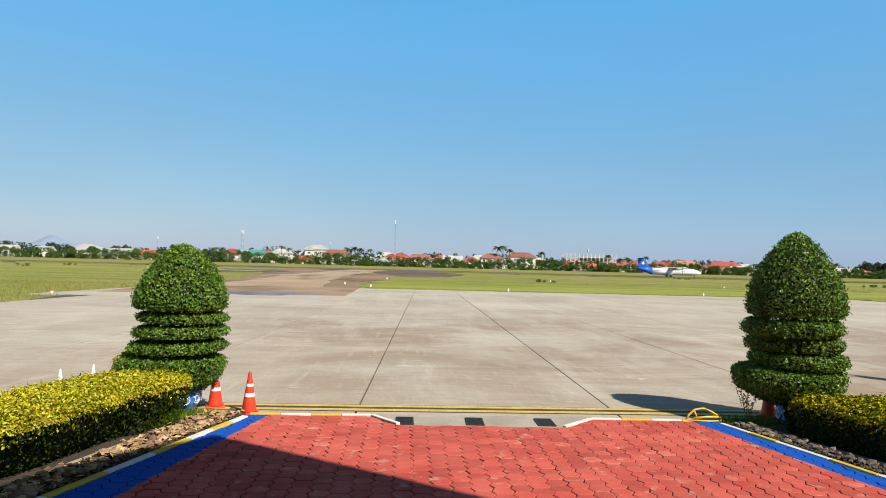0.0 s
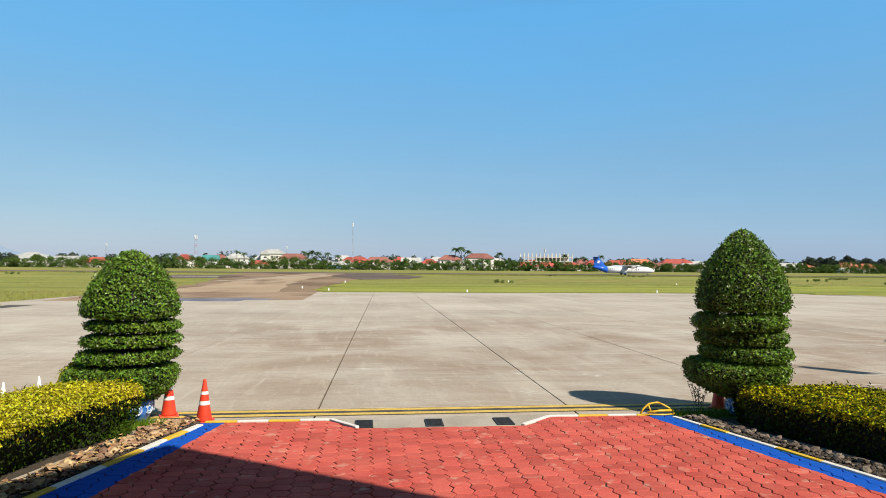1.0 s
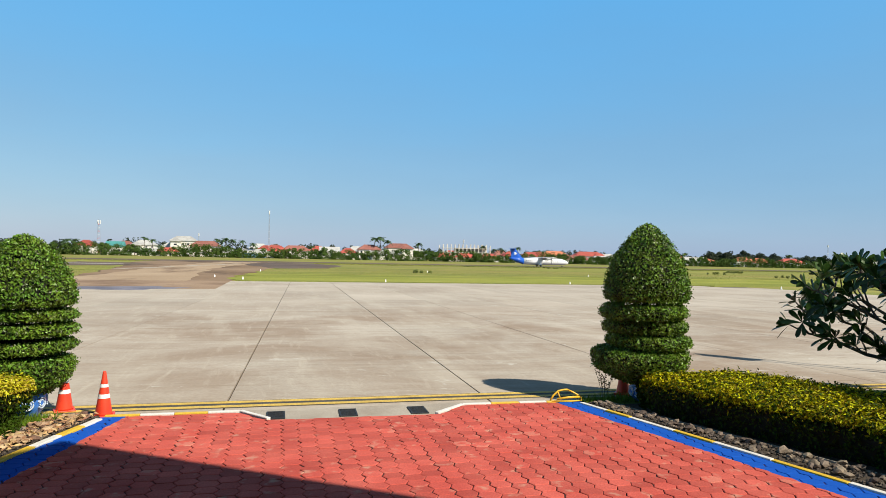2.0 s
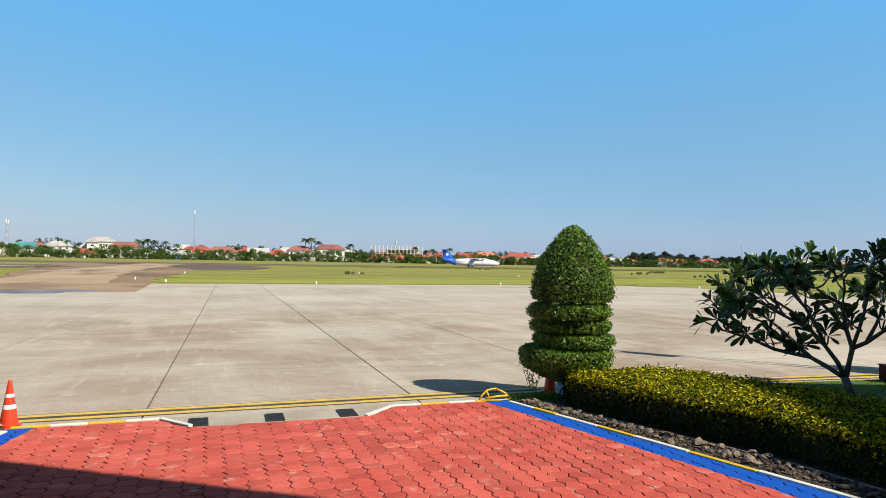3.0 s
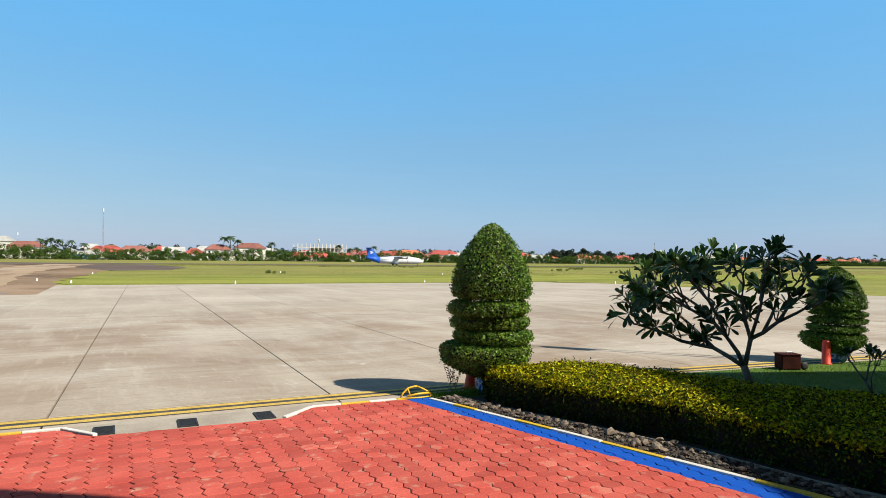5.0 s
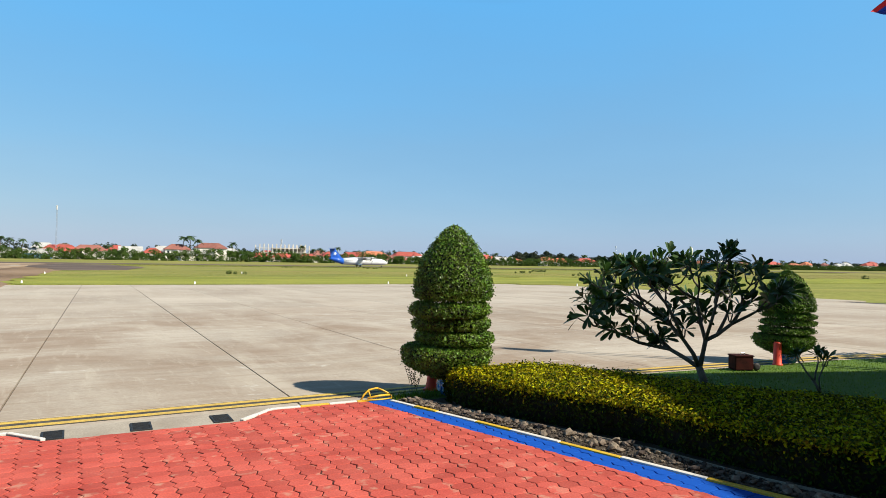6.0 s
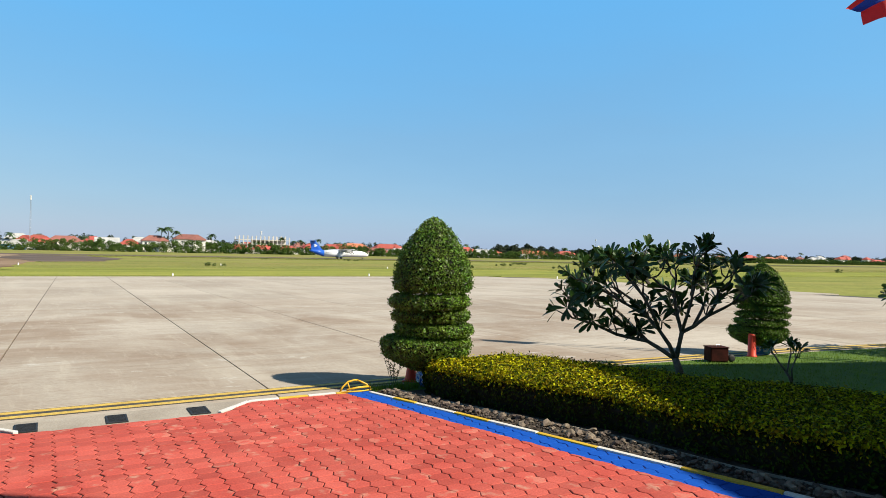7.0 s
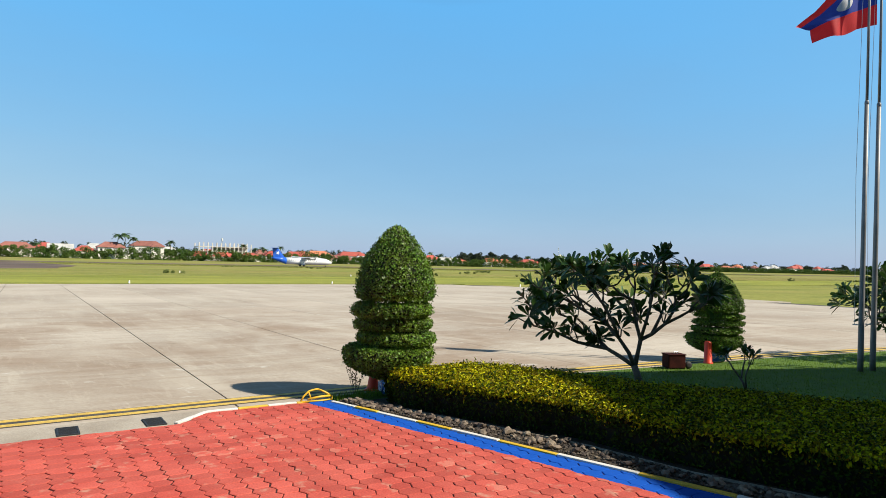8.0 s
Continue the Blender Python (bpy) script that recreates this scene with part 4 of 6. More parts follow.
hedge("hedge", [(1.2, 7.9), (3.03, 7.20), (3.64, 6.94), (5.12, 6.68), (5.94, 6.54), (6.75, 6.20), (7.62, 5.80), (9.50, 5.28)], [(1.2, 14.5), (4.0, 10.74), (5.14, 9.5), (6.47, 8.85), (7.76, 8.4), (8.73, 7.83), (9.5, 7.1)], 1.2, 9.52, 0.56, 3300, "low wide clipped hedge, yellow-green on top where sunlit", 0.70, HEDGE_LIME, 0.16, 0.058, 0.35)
t = thing("shrub", -5.12, 10.75, 0, "small yellow-leaved shrub behind the topiary", "shrub")
tier("crown", [(0.08, 0.05), (0.27, 0.16), (0.34, 0.45), (0.29, 0.72), (0.16, 0.84), (0.01, 0.88)], t, 2600, 0.06, 0.032, HEDGE_YELLOW)
bm = bmesh.new()
tube(bm, [(0, 0, -0.02), (0.02, 0, 0.3)], [0.03, 0.02], 6)
part("stem", bm, FRANGI_BARK, t)


# ---- traffic cones ----
def cone(name, h, material, band, label):
    t = thing(name, 0, 0, 0, label, "cone", "traffic cones")
    bm = bmesh.new()
    box(bm, (0, 0, 0.015), (0.44 * h, 0.44 * h, 0.03), bevel=0.01)
    part("base", bm, material, t)
    r = lambda z: 0.155 * h * (1 - z / h) + 0.032 * h
    bm = bmesh.new()
    lathe(bm, [(r(0.03), 0.03), (r(0.03) * 0.98, 0.05), (r(h * 0.97), h * 0.97), (r(h) * 0.9, h), (r(h) * 0.55, h), (r(h) * 0.5, h * 0.96)], 28)
    part("body", bm, material, t, smooth=True)
    for a, b in band:
        bm = bmesh.new()
        lathe(bm, [(r(a * h) + 0.003, a * h), (r(b * h) + 0.003, b * h)], 28, cap=False)
        part("band", bm, WHITE_BAND, t, "white reflective band", smooth=True)
    return t


c0 = cone("traffic_cone", 0.69, CONE_RED, ((0.41, 0.50), (0.65, 0.72)), "orange-red traffic cone with two white reflective bands")
for x, y, z, rz in ((-3.76, 10.80, -0.058, 20), (5.93, 10.58, -0.04, 50)):
    copy_thing(c0, pose(x, y, z, 0, 0, rz))
c0.matrix_world = pose(-3.07, 10.30, -0.045, 0, 0, 8)
c1 = cone("traffic_cone", 0.43, WHITE_BAND, (), "small plain white traffic cone on the concrete")
copy_thing(c1, pose(-6.62, 12.55, land(12.55), 0, 0, 15))
c1.matrix_world = pose(-6.92, 11.9, land(11.9), 0, 0, 40)

t = thing("bollard", 15.50, 9.55, -0.02, "plain orange plastic bollard beside the potted topiary", "bollard")
bm = bmesh.new()
lathe(bm, [(0.13, 0), (0.13, 0.03), (0.105, 0.05), (0.095, 0.56), (0.08, 0.60), (0.02, 0.61)], 24)
part("tube", bm, CONE_RED, t, smooth=True)

# ---- yellow bent-tube frame at the kerb corner ----
t = thing("wheel_guard", 4.45, 9.95, 0.0, "yellow bent-tube steel frame leaning on the kerb corner", "guard", rz=-6)
bm = bmesh.new()
tube(bm, [(-0.27, 0.02, 0.02), (-0.22, 0.03, 0.10), (-0.12, 0.05, 0.18), (0.0, 0.06, 0.20), (0.05, 0.06, 0.20)], 0.017, 8)
part("hoop", bm, YELLOW_TUBE, t, smooth=True)
bm = bmesh.new()
tube(bm, [(0.05, 0.06, 0.20), (0.16, 0.05, 0.15), (0.27, 0.03, 0.09), (0.29, 0.02, 0.06)], 0.016, 8)
part("arm", bm, YELLOW_TUBE, t, smooth=True)
bm = bmesh.new()
tube(bm, [(-0.16, -0.02, 0.05), (0.05, 0.0, 0.075), (0.27, 0.02, 0.08)], 0.020, 8)
part("lower_bar", bm, YELLOW_TUBE, t, smooth=True)
bm = bmesh.new()
tube(bm, [(-0.13, 0.05, 0.17), (-0.10, 0.0, 0.06)], 0.014, 8)
part("strut", bm, YELLOW_TUBE, t, smooth=True)
bm = bmesh.new()
tube(bm, [(-0.27, 0.02, 0.025), (-0.26, -0.02, 0.012), (0.1, -0.03, 0.012), (0.3, 0.0, 0.02), (0.29, 0.02, 0.06)], 0.014, 8)
part("foot", bm, YELLOW_TUBE, t, smooth=True)

# ---- rusty bin with a wheel ----
t = thing("metal_bin", 13.85, 9.42, -0.005, "dark red rusty metal bin standing on the grass edge", "bin", rz=-24)
bm = bmesh.new()
box(bm, (0, 0, 0.18), (0.46, 0.34, 0.33), bevel=0.02)
part("body", bm, BIN_RED, t)
bm = bmesh.new()
box(bm, (0, 0, 0.355), (0.49, 0.37, 0.03), bevel=0.012)
part("lid", bm, BIN_RED, t)
bm = bmesh.new()
tube(bm, [(-0.0, 0, 0.365), (0.0, 0, 0.41), (0.09, 0, 0.41), (0.09, 0, 0.365)], 0.010, 6)
part("lid_handle", bm, STEEL, t)
for sx in (-1, 1):
    bm = bmesh.new()
    lathe(bm, [(0.03, -0.03), (0.085, -0.03), (0.095, 0), (0.085, 0.03), (0.03, 0.03)], 20)
    ob = part("wheel", bm, RUBBER, t, smooth=True)
    ob.matrix_local = pose(0.33, 0.12 * sx, 0.095, 90, 0, 0)
bm = bmesh.new()
tube(bm, [(0.20, 0.0, 0.10), (0.28, 0.0, 0.10), (0.33, 0.0, 0.095)], 0.02, 6)
part("axle_bracket", bm, STEEL, t)


# ---- frangipani trees ----
def rosette(p, d, count, length, out):
    """A whorl of broad paddle leaves round the tip p of a shoot that points along d."""
    d = Vector(d).normalized()
    q = d.to_track_quat("Z", "Y")
    for k in range(count):
        a = 2.4 * k + random.uniform(-0.3, 0.3)
        tilt = random.uniform(0.35, 1.45)
        way = q @ Vector((math.cos(a) * math.sin(tilt), math.sin(a) * math.sin(tilt), math.cos(tilt)))
        side = way.cross(d)
        side = side.normalized() if side.length > 1e-3 else Vector((1, 0, 0))
        up = side.cross(way)
        L = length * random.uniform(0.7, 1.15)
        W = L * 0.14
        base = len(out[0])
        droop = Vector((0, 0, -1))
        rows = ((0.05, 0.10, 0.0), (0.38, 0.58, 0.0), (0.68, 1.0, 0.03), (0.91, 0.80, 0.07))
        for s, w, dz in rows:
            c = Vector(p) + way * (L * s) + droop * (L * dz)
            out[0].extend([c - side * (W * w) + up * (W * 0.25 * w), c, c + side * (W * w) + up * (W * 0.25 * w)])
        tip = Vector(p) + way * L + droop * (L * 0.09)
        out[0].append(tip)
        for r in range(3):
            for c in range(2):
                i = base + 3 * r + c
                out[1].append((i, i + 1, i + 4, i + 3))
        out[1].append((base + 9, base + 10, base + 12))
        out[1].append((base + 10, base + 11, base + 12))


def frangipani(name, x, y, limbs, right, depth, count, length, seed, label, twig=0.5, levels=2):
    """limbs: branch polylines in metres, as steps across, away and up; each ends in forked shoots with leaf whorls."""
    random.seed(seed)
    t = thing(name, x, y, -0.02, label, "tree", "frangipani trees")
    trunk_bm = bmesh.new()
    out = ([], [])
    R, D = Vector((*right, 0)), Vector((*depth, 0))

    def w(a, b, c):
        return R * a + D * b + Vector((0, 0, c))

    for n, (r0, r1, pts) in enumerate(limbs):
        P = [w(*p) for p in pts]
        wood = bmesh.new()
        m = len(P) - 1
        tube(trunk_bm if n == 0 else wood, P, [r0 + (r1 - r0) * i / m for i in range(m + 1)], 8)
        if n == 0:
            wood.free()
            continue

        def fork(p, d, r, level):
            for _ in range(3 if random.random() < 0.7 else 2):
                e = (d + Vector((random.gauss(0, 0.55), random.gauss(0, 0.55), random.gauss(0.02, 0.30)))).normalized()
                L = twig * random.uniform(0.6, 1.2) * (0.8 ** (2 - level))
                mid = p + e * L * 0.5 + Vector((random.gauss(0, 0.03), random.gauss(0, 0.03), -0.02))
                q = p + e * L + Vector((0, 0, 0.05))
                tube(wood, [p, mid, q], [r, r * 0.88, r * 0.78], 6)
                if level > 1:
                    fork(q, e, r * 0.75, level - 1)
                else:
                    rosette(q, (e + Vector((0, 0, 0.3))).normalized(), count, length, out)

        fork(P[-1], (P[-1] - P[-2]).normalized(), r1 * 0.9, levels)
        for i in range(2, m):
            if random.random() < 0.95:
                fork(P[i], (P[i] - P[i - 1] + Vector((random.gauss(0, 0.2), random.gauss(0, 0.2), 0.15))).normalized(), r1 * 0.7, max(levels - 1, 1))
        part("branch", wood, FRANGI_BARK, t, smooth=True)
    part("trunk", trunk_bm, FRANGI_BARK, t, smooth=True)
    put(new("leaves", mesh_of("leaves", out[0], out[1], FRANGI_LEAF, smooth=True)), t)
    random.seed(11)
    return t


RIGHT, AWAY = (0.62, -0.78), (0.78, 0.62)
BRANCHING = [
    (0.085, 0.07, [(0.02, 0, 0), (-0.03, 0, 0.18), (-0.11, 0, 0.40)]),
    (0.05, 0.028, [(-0.11, 0, 0.38), (-0.40, 0.1, 0.55), (-0.70, 0.2, 0.70), (-0.97, 0.25, 0.73), (-1.35, 0.2, 0.80), (-1.75, 0.1, 0.98), (-2.20, 0.0, 1.12)]),
    (0.045, 0.026, [(-0.70, 0.2, 0.70), (-1.0, 0.5, 0.95), (-1.35, 0.7, 1.25), (-1.7, 0.8, 1.5)]),
    (0.05, 0.028, [(-0.11, 0, 0.40), (-0.22, -0.15, 0.68), (-0.43, -0.3, 1.00), (-0.65, -0.4, 1.27), (-1.12, -0.5, 1.55)]),
    (0.04, 0.026, [(-0.43, -0.3, 1.00), (-0.55, -0.6, 1.35), (-0.75, -0.8, 1.75), (-1.0, -0.9, 2.05)]),
    (0.055, 0.028, [(-0.08, 0, 0.42), (0.02, 0.1, 0.95), (-0.08, 0.2, 1.28), (-0.16, 0.3, 1.72), (-0.12, 0.3, 2.05)]),
    (0.045, 0.026, [(0.02, 0.1, 0.95), (0.25, 0.2, 1.07), (0.52, 0.1, 1.32), (0.68, 0.0, 1.60), (0.72, 0, 1.85)]),
    (0.04, 0.025, [(0.02, 0.1, 0.97), (0.12, -0.2, 1.35), (0.20, -0.4, 1.70), (0.22, -0.45, 2.10)]),
    (0.04, 0.025, [(-0.08, 0.2, 1.28), (-0.35, 0.55, 1.60), (-0.62, 0.8, 1.85), (-0.75, 0.9, 2.0)]),
    (0.04, 0.025, [(0.25, 0.2, 1.07), (0.42, 0.6, 1.40), (0.55, 0.9, 1.75)]),
    (0.035, 0.024, [(-0.65, -0.4, 1.27), (-1.0, -0.1, 1.6), (-1.4, 0.1, 1.85)]),
    (0.035, 0.024, [(-0.18, 0.3, 1.80), (-0.45, 0.1, 1.95), (-0.6, 0.0, 2.1)]),
    (0.035, 0.024, [(0.52, 0.1, 1.32), (0.85, 0.2, 1.5), (1.0, 0.2, 1.6)]),
    (0.035, 0.024, [(-0.97, 0.25, 0.73), (-1.3, 0.4, 1.1), (-1.6, 0.3, 1.35)]),
    (0.035, 0.024, [(-1.12, -0.5, 1.55), (-1.5, -0.4, 1.75), (-1.85, -0.3, 1.9)]),
]
big = frangipani("frangipani_tree", 11.3, 8.45, BRANCHING, RIGHT, AWAY, 9, 0.36, 5, "spreading frangipani tree with bare grey branches and leaf whorls", 0.36)
copy_thing(big, pose(22.4, 6.6, -0.02, 0, 0, 25))
SMALL = [
    (0.03, 0.026, [(0, 0, 0), (-0.06, 0, 0.14), (-0.13, 0, 0.25)]),
    (0.020, 0.015, [(-0.13, 0, 0.25), (-0.26, 0.03, 0.42), (-0.34, 0.05, 0.56)]),
    (0.020, 0.015, [(-0.10, 0, 0.20), (-0.07, 0.05, 0.42), (-0.03, 0.08, 0.60)]),
    (0.020, 0.015, [(0, 0, 0.05), (-0.02, -0.04, 0.3), (0.06, -0.06, 0.55)]),
]
frangipani("frangipani_sapling", 12.9, 6.94, SMALL, (0.55, -0.83), (0.83, 0.55), 8, 0.24, 9, "small young frangipani with a few leaf whorls", 0.16, 1)

# ---- flagpoles and flag ----
for x, y in ((18.05, 6.90), (18.53, 6.81)):
    t = thing("flagpole", x, y, -0.02, "tall grey steel flagpole stepping to a thinner tube", "flagpole", "pair of flagpoles")
    t.matrix_world = pose(x, y, -0.02, 0.35, 0.55, 0)
    bm = bmesh.new()
    lathe(bm, [(0.070, 0), (0.070, 0.4), (0.058, 3.5), (0.050, 6.95)], 20)
    part("lower_tube", bm, POLE, t, smooth=True)
    bm = bmesh.new()
    lathe(bm, [(0.034, 6.95), (0.031, 9), (0.028, 11.6)], 16)
    part("upper_tube", bm, POLE, t, smooth=True)
    bm = bmesh.new()
    lathe(bm, [(0.051, 6.88), (0.053, 6.90), (0.053, 6.96), (0.035, 6.99)], 20)
    part("collar", bm, POLE, t, smooth=True)
    bm = bmesh.new()
    lathe(bm, [(0.01, 11.58), (0.05, 11.62), (0.065, 11.69), (0.045, 11.76), (0.005, 11.79)], 16)
    part("finial", bm, POLE, t, smooth=True)
    bm = bmesh.new()
    tube(bm, [(-0.09, 0.12, 1.2), (-0.13, 0.16, 5.0), (-0.07, 0.10, 11.4)], 0.006, 5)
    part("halyard", bm, FLAG_WHITE, t)
    bm = bmesh.new()
    box(bm, (-0.07, 0.09, 1.2), (0.05, 0.16, 0.03))
    part("cleat", bm, STEEL, t)

t = thing("flag", 18.56, 6.80, 9.04, "waving red, blue and red flag with a white disc", "flag")
NX = 48


def flag_point(u, v):
    """u from the hoist to the fly, v from the bottom edge to the top; the fly's upper corner droops far down."""
    way, off = Vector((-0.82, 0.572, 0)), Vector((0.572, 0.82, 0))
    low = float(np.interp(u, (0, 0.3, 0.7, 1), (0, -0.10, -0.42, -0.47)))
    high = float(np.interp(u, (0, 0.45, 0.75, 1), (2.3, 1.15, 0.35, -0.08)))
    seam = float(np.interp(u, (0, 0.4, 0.75, 1), (0.55, 0.32, 0.02, -0.10)))
    z = low + (seam - low) * v / 0.25 if v < 0.25 else seam + (high - seam) * (v - 0.25) / 0.75
    w = 0.20 * math.sin(6.5 * u + 2.2 * v) * u ** 0.6 + 0.07 * math.sin(15 * u - 5 * v) * u
    reach = 1.64 + 0.44 * max(0.0, v - 0.25) / 0.75
    return way * (reach * u) + off * (w + 0.05) + Vector((0, 0, z + 0.05 * math.sin(9 * u + 1) * u * (1 - v)))


for name, v0, v1, m in (("red_stripe", 0.0, 0.25, FLAG_RED), ("blue_stripe", 0.25, 0.75, FLAG_BLUE), ("red_stripe", 0.75, 1.0, FLAG_RED)):
    nz = 8 if v1 - v0 < 0.4 else 14
    vs, fs = [], []
    for i in range(NX + 1):
        for j in range(nz + 1):
            vs.append(flag_point(i / NX, v0 + (v1 - v0) * j / nz))
    for i in range(NX):
        for j in range(nz):
            a = i * (nz + 1) + j
            fs.append((a, a + 1, a + nz + 2, a + nz + 1))
    put(new(name, mesh_of(name, vs, fs, m, smooth=True)), t)
for side in (1, -1):
    vs, fs = [flag_point(0.5, 0.5) + Vector((0.572, 0.82, 0)) * 0.006 * side], []
    for rr in (0.33, 0.66, 1.0):
        for k in range(28):
            a = 2 * math.pi * k / 28
            vs.append(flag_point(0.5 + 0.13 * rr * math.cos(a), 0.5 + 0.14 * rr * math.sin(a)) + Vector((0.572, 0.82, 0)) * 0.006 * side)
    fs = [(0, 1 + k, 1 + (k + 1) % 28) for k in range(28)]
    for q in range(2):
        fs += [(1 + q * 28 + k, 29 + q * 28 + k, 29 + q * 28 + (k + 1) % 28, 1 + q * 28 + (k + 1) % 28) for k in range(28)]
    put(new("white_disc", mesh_of("white_disc", vs, fs, FLAG_WHITE, smooth=True)), t)

# ---- weeds at the paving's corner ----
t = thing("dry_weed", 5.42, 10.35, -0.02, "thin dry weed with sparse brown-green leaves", "weed")
pts_, nrm_ = [], []
for k in range(9):
    a, h = random.uniform(0, 6.28), random.uniform(0.25, 0.7)
    dx, dy = 0.16 * math.cos(a), 0.10 * math.sin(a)
    bm = bmesh.new()
    tube(bm, [(dx * 0.2, dy * 0.2, 0), (dx * 0.7, dy * 0.7, h * 0.5), (dx * 1.2, dy * 1.2, h)], [0.0035, 0.003, 0.0015], 5)
    part("stem", bm, FRANGI_BARK, t)
    for q in np.linspace(0.35, 1.0, 12):
        pts_.append((dx * 1.2 * q + random.gauss(0, 0.02), dy * 1.2 * q + random.gauss(0, 0.02), h * q))
        nrm_.append((math.cos(a), math.sin(a), 0.4))
v, f = leaf_quads(np.array(pts_), np.array(nrm_), 0.06, 0.022, 1.5)
put(new("foliage", mesh_of("foliage", v.tolist(), f.tolist(), HEDGE_GREEN)), t)

# ---- unseen terminal blocks behind the viewer, placed to shade lawn and part of paving ----
t = thing("terminal_building", 15.13, 2.62, 0, "plain buff terminal building behind the lawn", "building", rz=-19.9)
bm = bmesh.new()
prism(bm, [(0.6, -0.5), (34.5, -0.5), (34.5, -21.5), (2.8, -21.5)], -0.1, 10.7)
part("wall", bm, TERMINAL_WALL, t)
bm = bmesh.new()
prism(bm, [(0, 0), (35, 0), (35, -22), (2.2, -22)], 10.7, 11.0)
part("roof", bm, ROOF_GREY, t)
# roof and columns added out of view; the roof corner follows the wanted shadow
t = thing("terminal_canopy", 2.85, 1.74, 0, "flat roof on columns, out of view, added to shade the paving", "canopy", rz=-33.9)
bm = bmesh.new()
E1, E2 = Vector((0.83, -0.557)), Vector((-0.62, -0.785))
corner = Vector((-3.2, 8.8)) + 8.05 * Vector((SUN.x, SUN.y)) / SUN.z
turn = Matrix.Rotation(radians(33.9), 2)
plan = [turn @ (corner + E1 * a + E2 * c - Vector((2.85, 1.74))) for a, c in ((0, 0), (12.5, 0), (12.5, 18), (0, 18))]
prism(bm, [tuple(p) for p in plan[::-1]], 7.75, 8.05)
part("roof", bm, TERMINAL_WALL, t)
for px in (3.0, 12.0):
    for py in (-9.5, -16.5):
        bm = bmesh.new()
        lathe(bm, [(0.28, -0.3), (0.28, 7.75)], 20)
        ob = part("column", bm, TERMINAL_WALL, t, smooth=True)
        ob.matrix_local = pose(px, py, 0)


# never in view; added to cut the sky light that fills the shade
t = thing("terminal_wing", -18.5, -11, 0, "long buff block, out of view, added to block sky light", "building")
bm = bmesh.new()
box(bm, (0, 0, 5.2), (56, 7.5, 10.8))
part("wall", bm, TERMINAL_WALL, t)
bm = bmesh.new()
box(bm, (0, 0, 10.75), (57, 8.5, 0.3))
part("roof", bm, ROOF_GREY, t)

# ---- the airliner on the runway ----
def loft(bm, stations, n=24):
    """Rings of (x, z centre, half width, half height) along x."""
    rings = []
    for x, zc, ry, rz in stations:
        rings.append([bm.verts.new((x, ry * math.cos(2 * math.pi * k / n), zc + rz * math.sin(2 * math.pi * k / n))) for k in range(n)])
    for a, b in zip(rings, rings[1:]):
        for k in range(n):
            bm.faces.new((a[k], a[(k + 1) % n], b[(k + 1) % n], b[k]))
    bm.faces.new(rings[0][::-1])
    bm.faces.new(rings[-1])
    return bm


def wing(bm, root, tip, thick):
    """A tapered slab between two chords: (lead point, trail point) at root and tip."""
    out = []
    for (a, b), th in ((root, thick), (tip, thick * 0.6)):
        a, b = Vector(a), Vector(b)
        vert = Vector((0, 0, 1)) if abs((Vector(tip[0]) - Vector(root[0])).z) < abs((Vector(tip[0]) - Vector(root[0])).y) else Vector((0, 1, 0))
        out.append([bm.verts.new(a), bm.verts.new(a.lerp(b, 0.3) + vert * th / 2), bm.verts.new(b), bm.verts.new(a.lerp(b, 0.3) - vert * th / 2)])
    for k in range(4):
        bm.faces.new((out[0][k], out[0][(k + 1) % 4], out[1][(k + 1) % 4], out[1][k]))
    bm.faces.new(out[0][::-1])
    bm.faces.new(out[1])
    return bm


t = thing("airliner", 108, 262, land(262) - 0.03, "white twin-propeller airliner with a blue tail on the runway", "airplane", rz=0)
bm = bmesh.new()
loft(bm, [(-7.6, 2.35, 1.42, 1.42), (-3, 2.25, 1.43, 1.43), (8.0, 2.25, 1.43, 1.43), (10.0, 2.2, 1.38, 1.36), (11.6, 2.05, 1.1, 1.05), (12.8, 1.85, 0.65, 0.6), (13.4, 1.75, 0.15, 0.15)])
part("fuselage", bm, PLANE_WHITE, t, smooth=True)
bm = bmesh.new()
loft(bm, [(-13.7, 3.45, 0.12, 0.2), (-12.4, 3.25, 0.5, 0.55), (-10.4, 2.85, 0.98, 1.0), (-7.6, 2.35, 1.42, 1.42)])
part("tail_cone", bm, PLANE_BLUE, t, "blue painted tail section", smooth=True)
bm = bmesh.new()
wing(bm, ((-7.8, 0, 3.6), (-12.9, 0, 3.5)), ((-11.2, 0, 7.6), (-13.5, 0, 7.6)), 0.45)
fin = part("fin", bm, PLANE_BLUE, t, "blue painted tail fin")
for sy in (-1, 1):
    for k in range(5):
        a = 2 * math.pi * k / 5
        bm = bmesh.new()
        bmesh.ops.create_uvsphere(bm, u_segments=10, v_segments=6, radius=1)
        ob = part("flower_petal", bm, PLANE_WHITE, fin, "white petal mark")
        ob.matrix_local = pose(-11.15 + 0.42 * math.cos(a), 0.14 * sy, 5.5 + 0.42 * math.sin(a), 0, -math.degrees(a), 0) @ Matrix.Diagonal((0.36, 0.12, 0.20, 1))
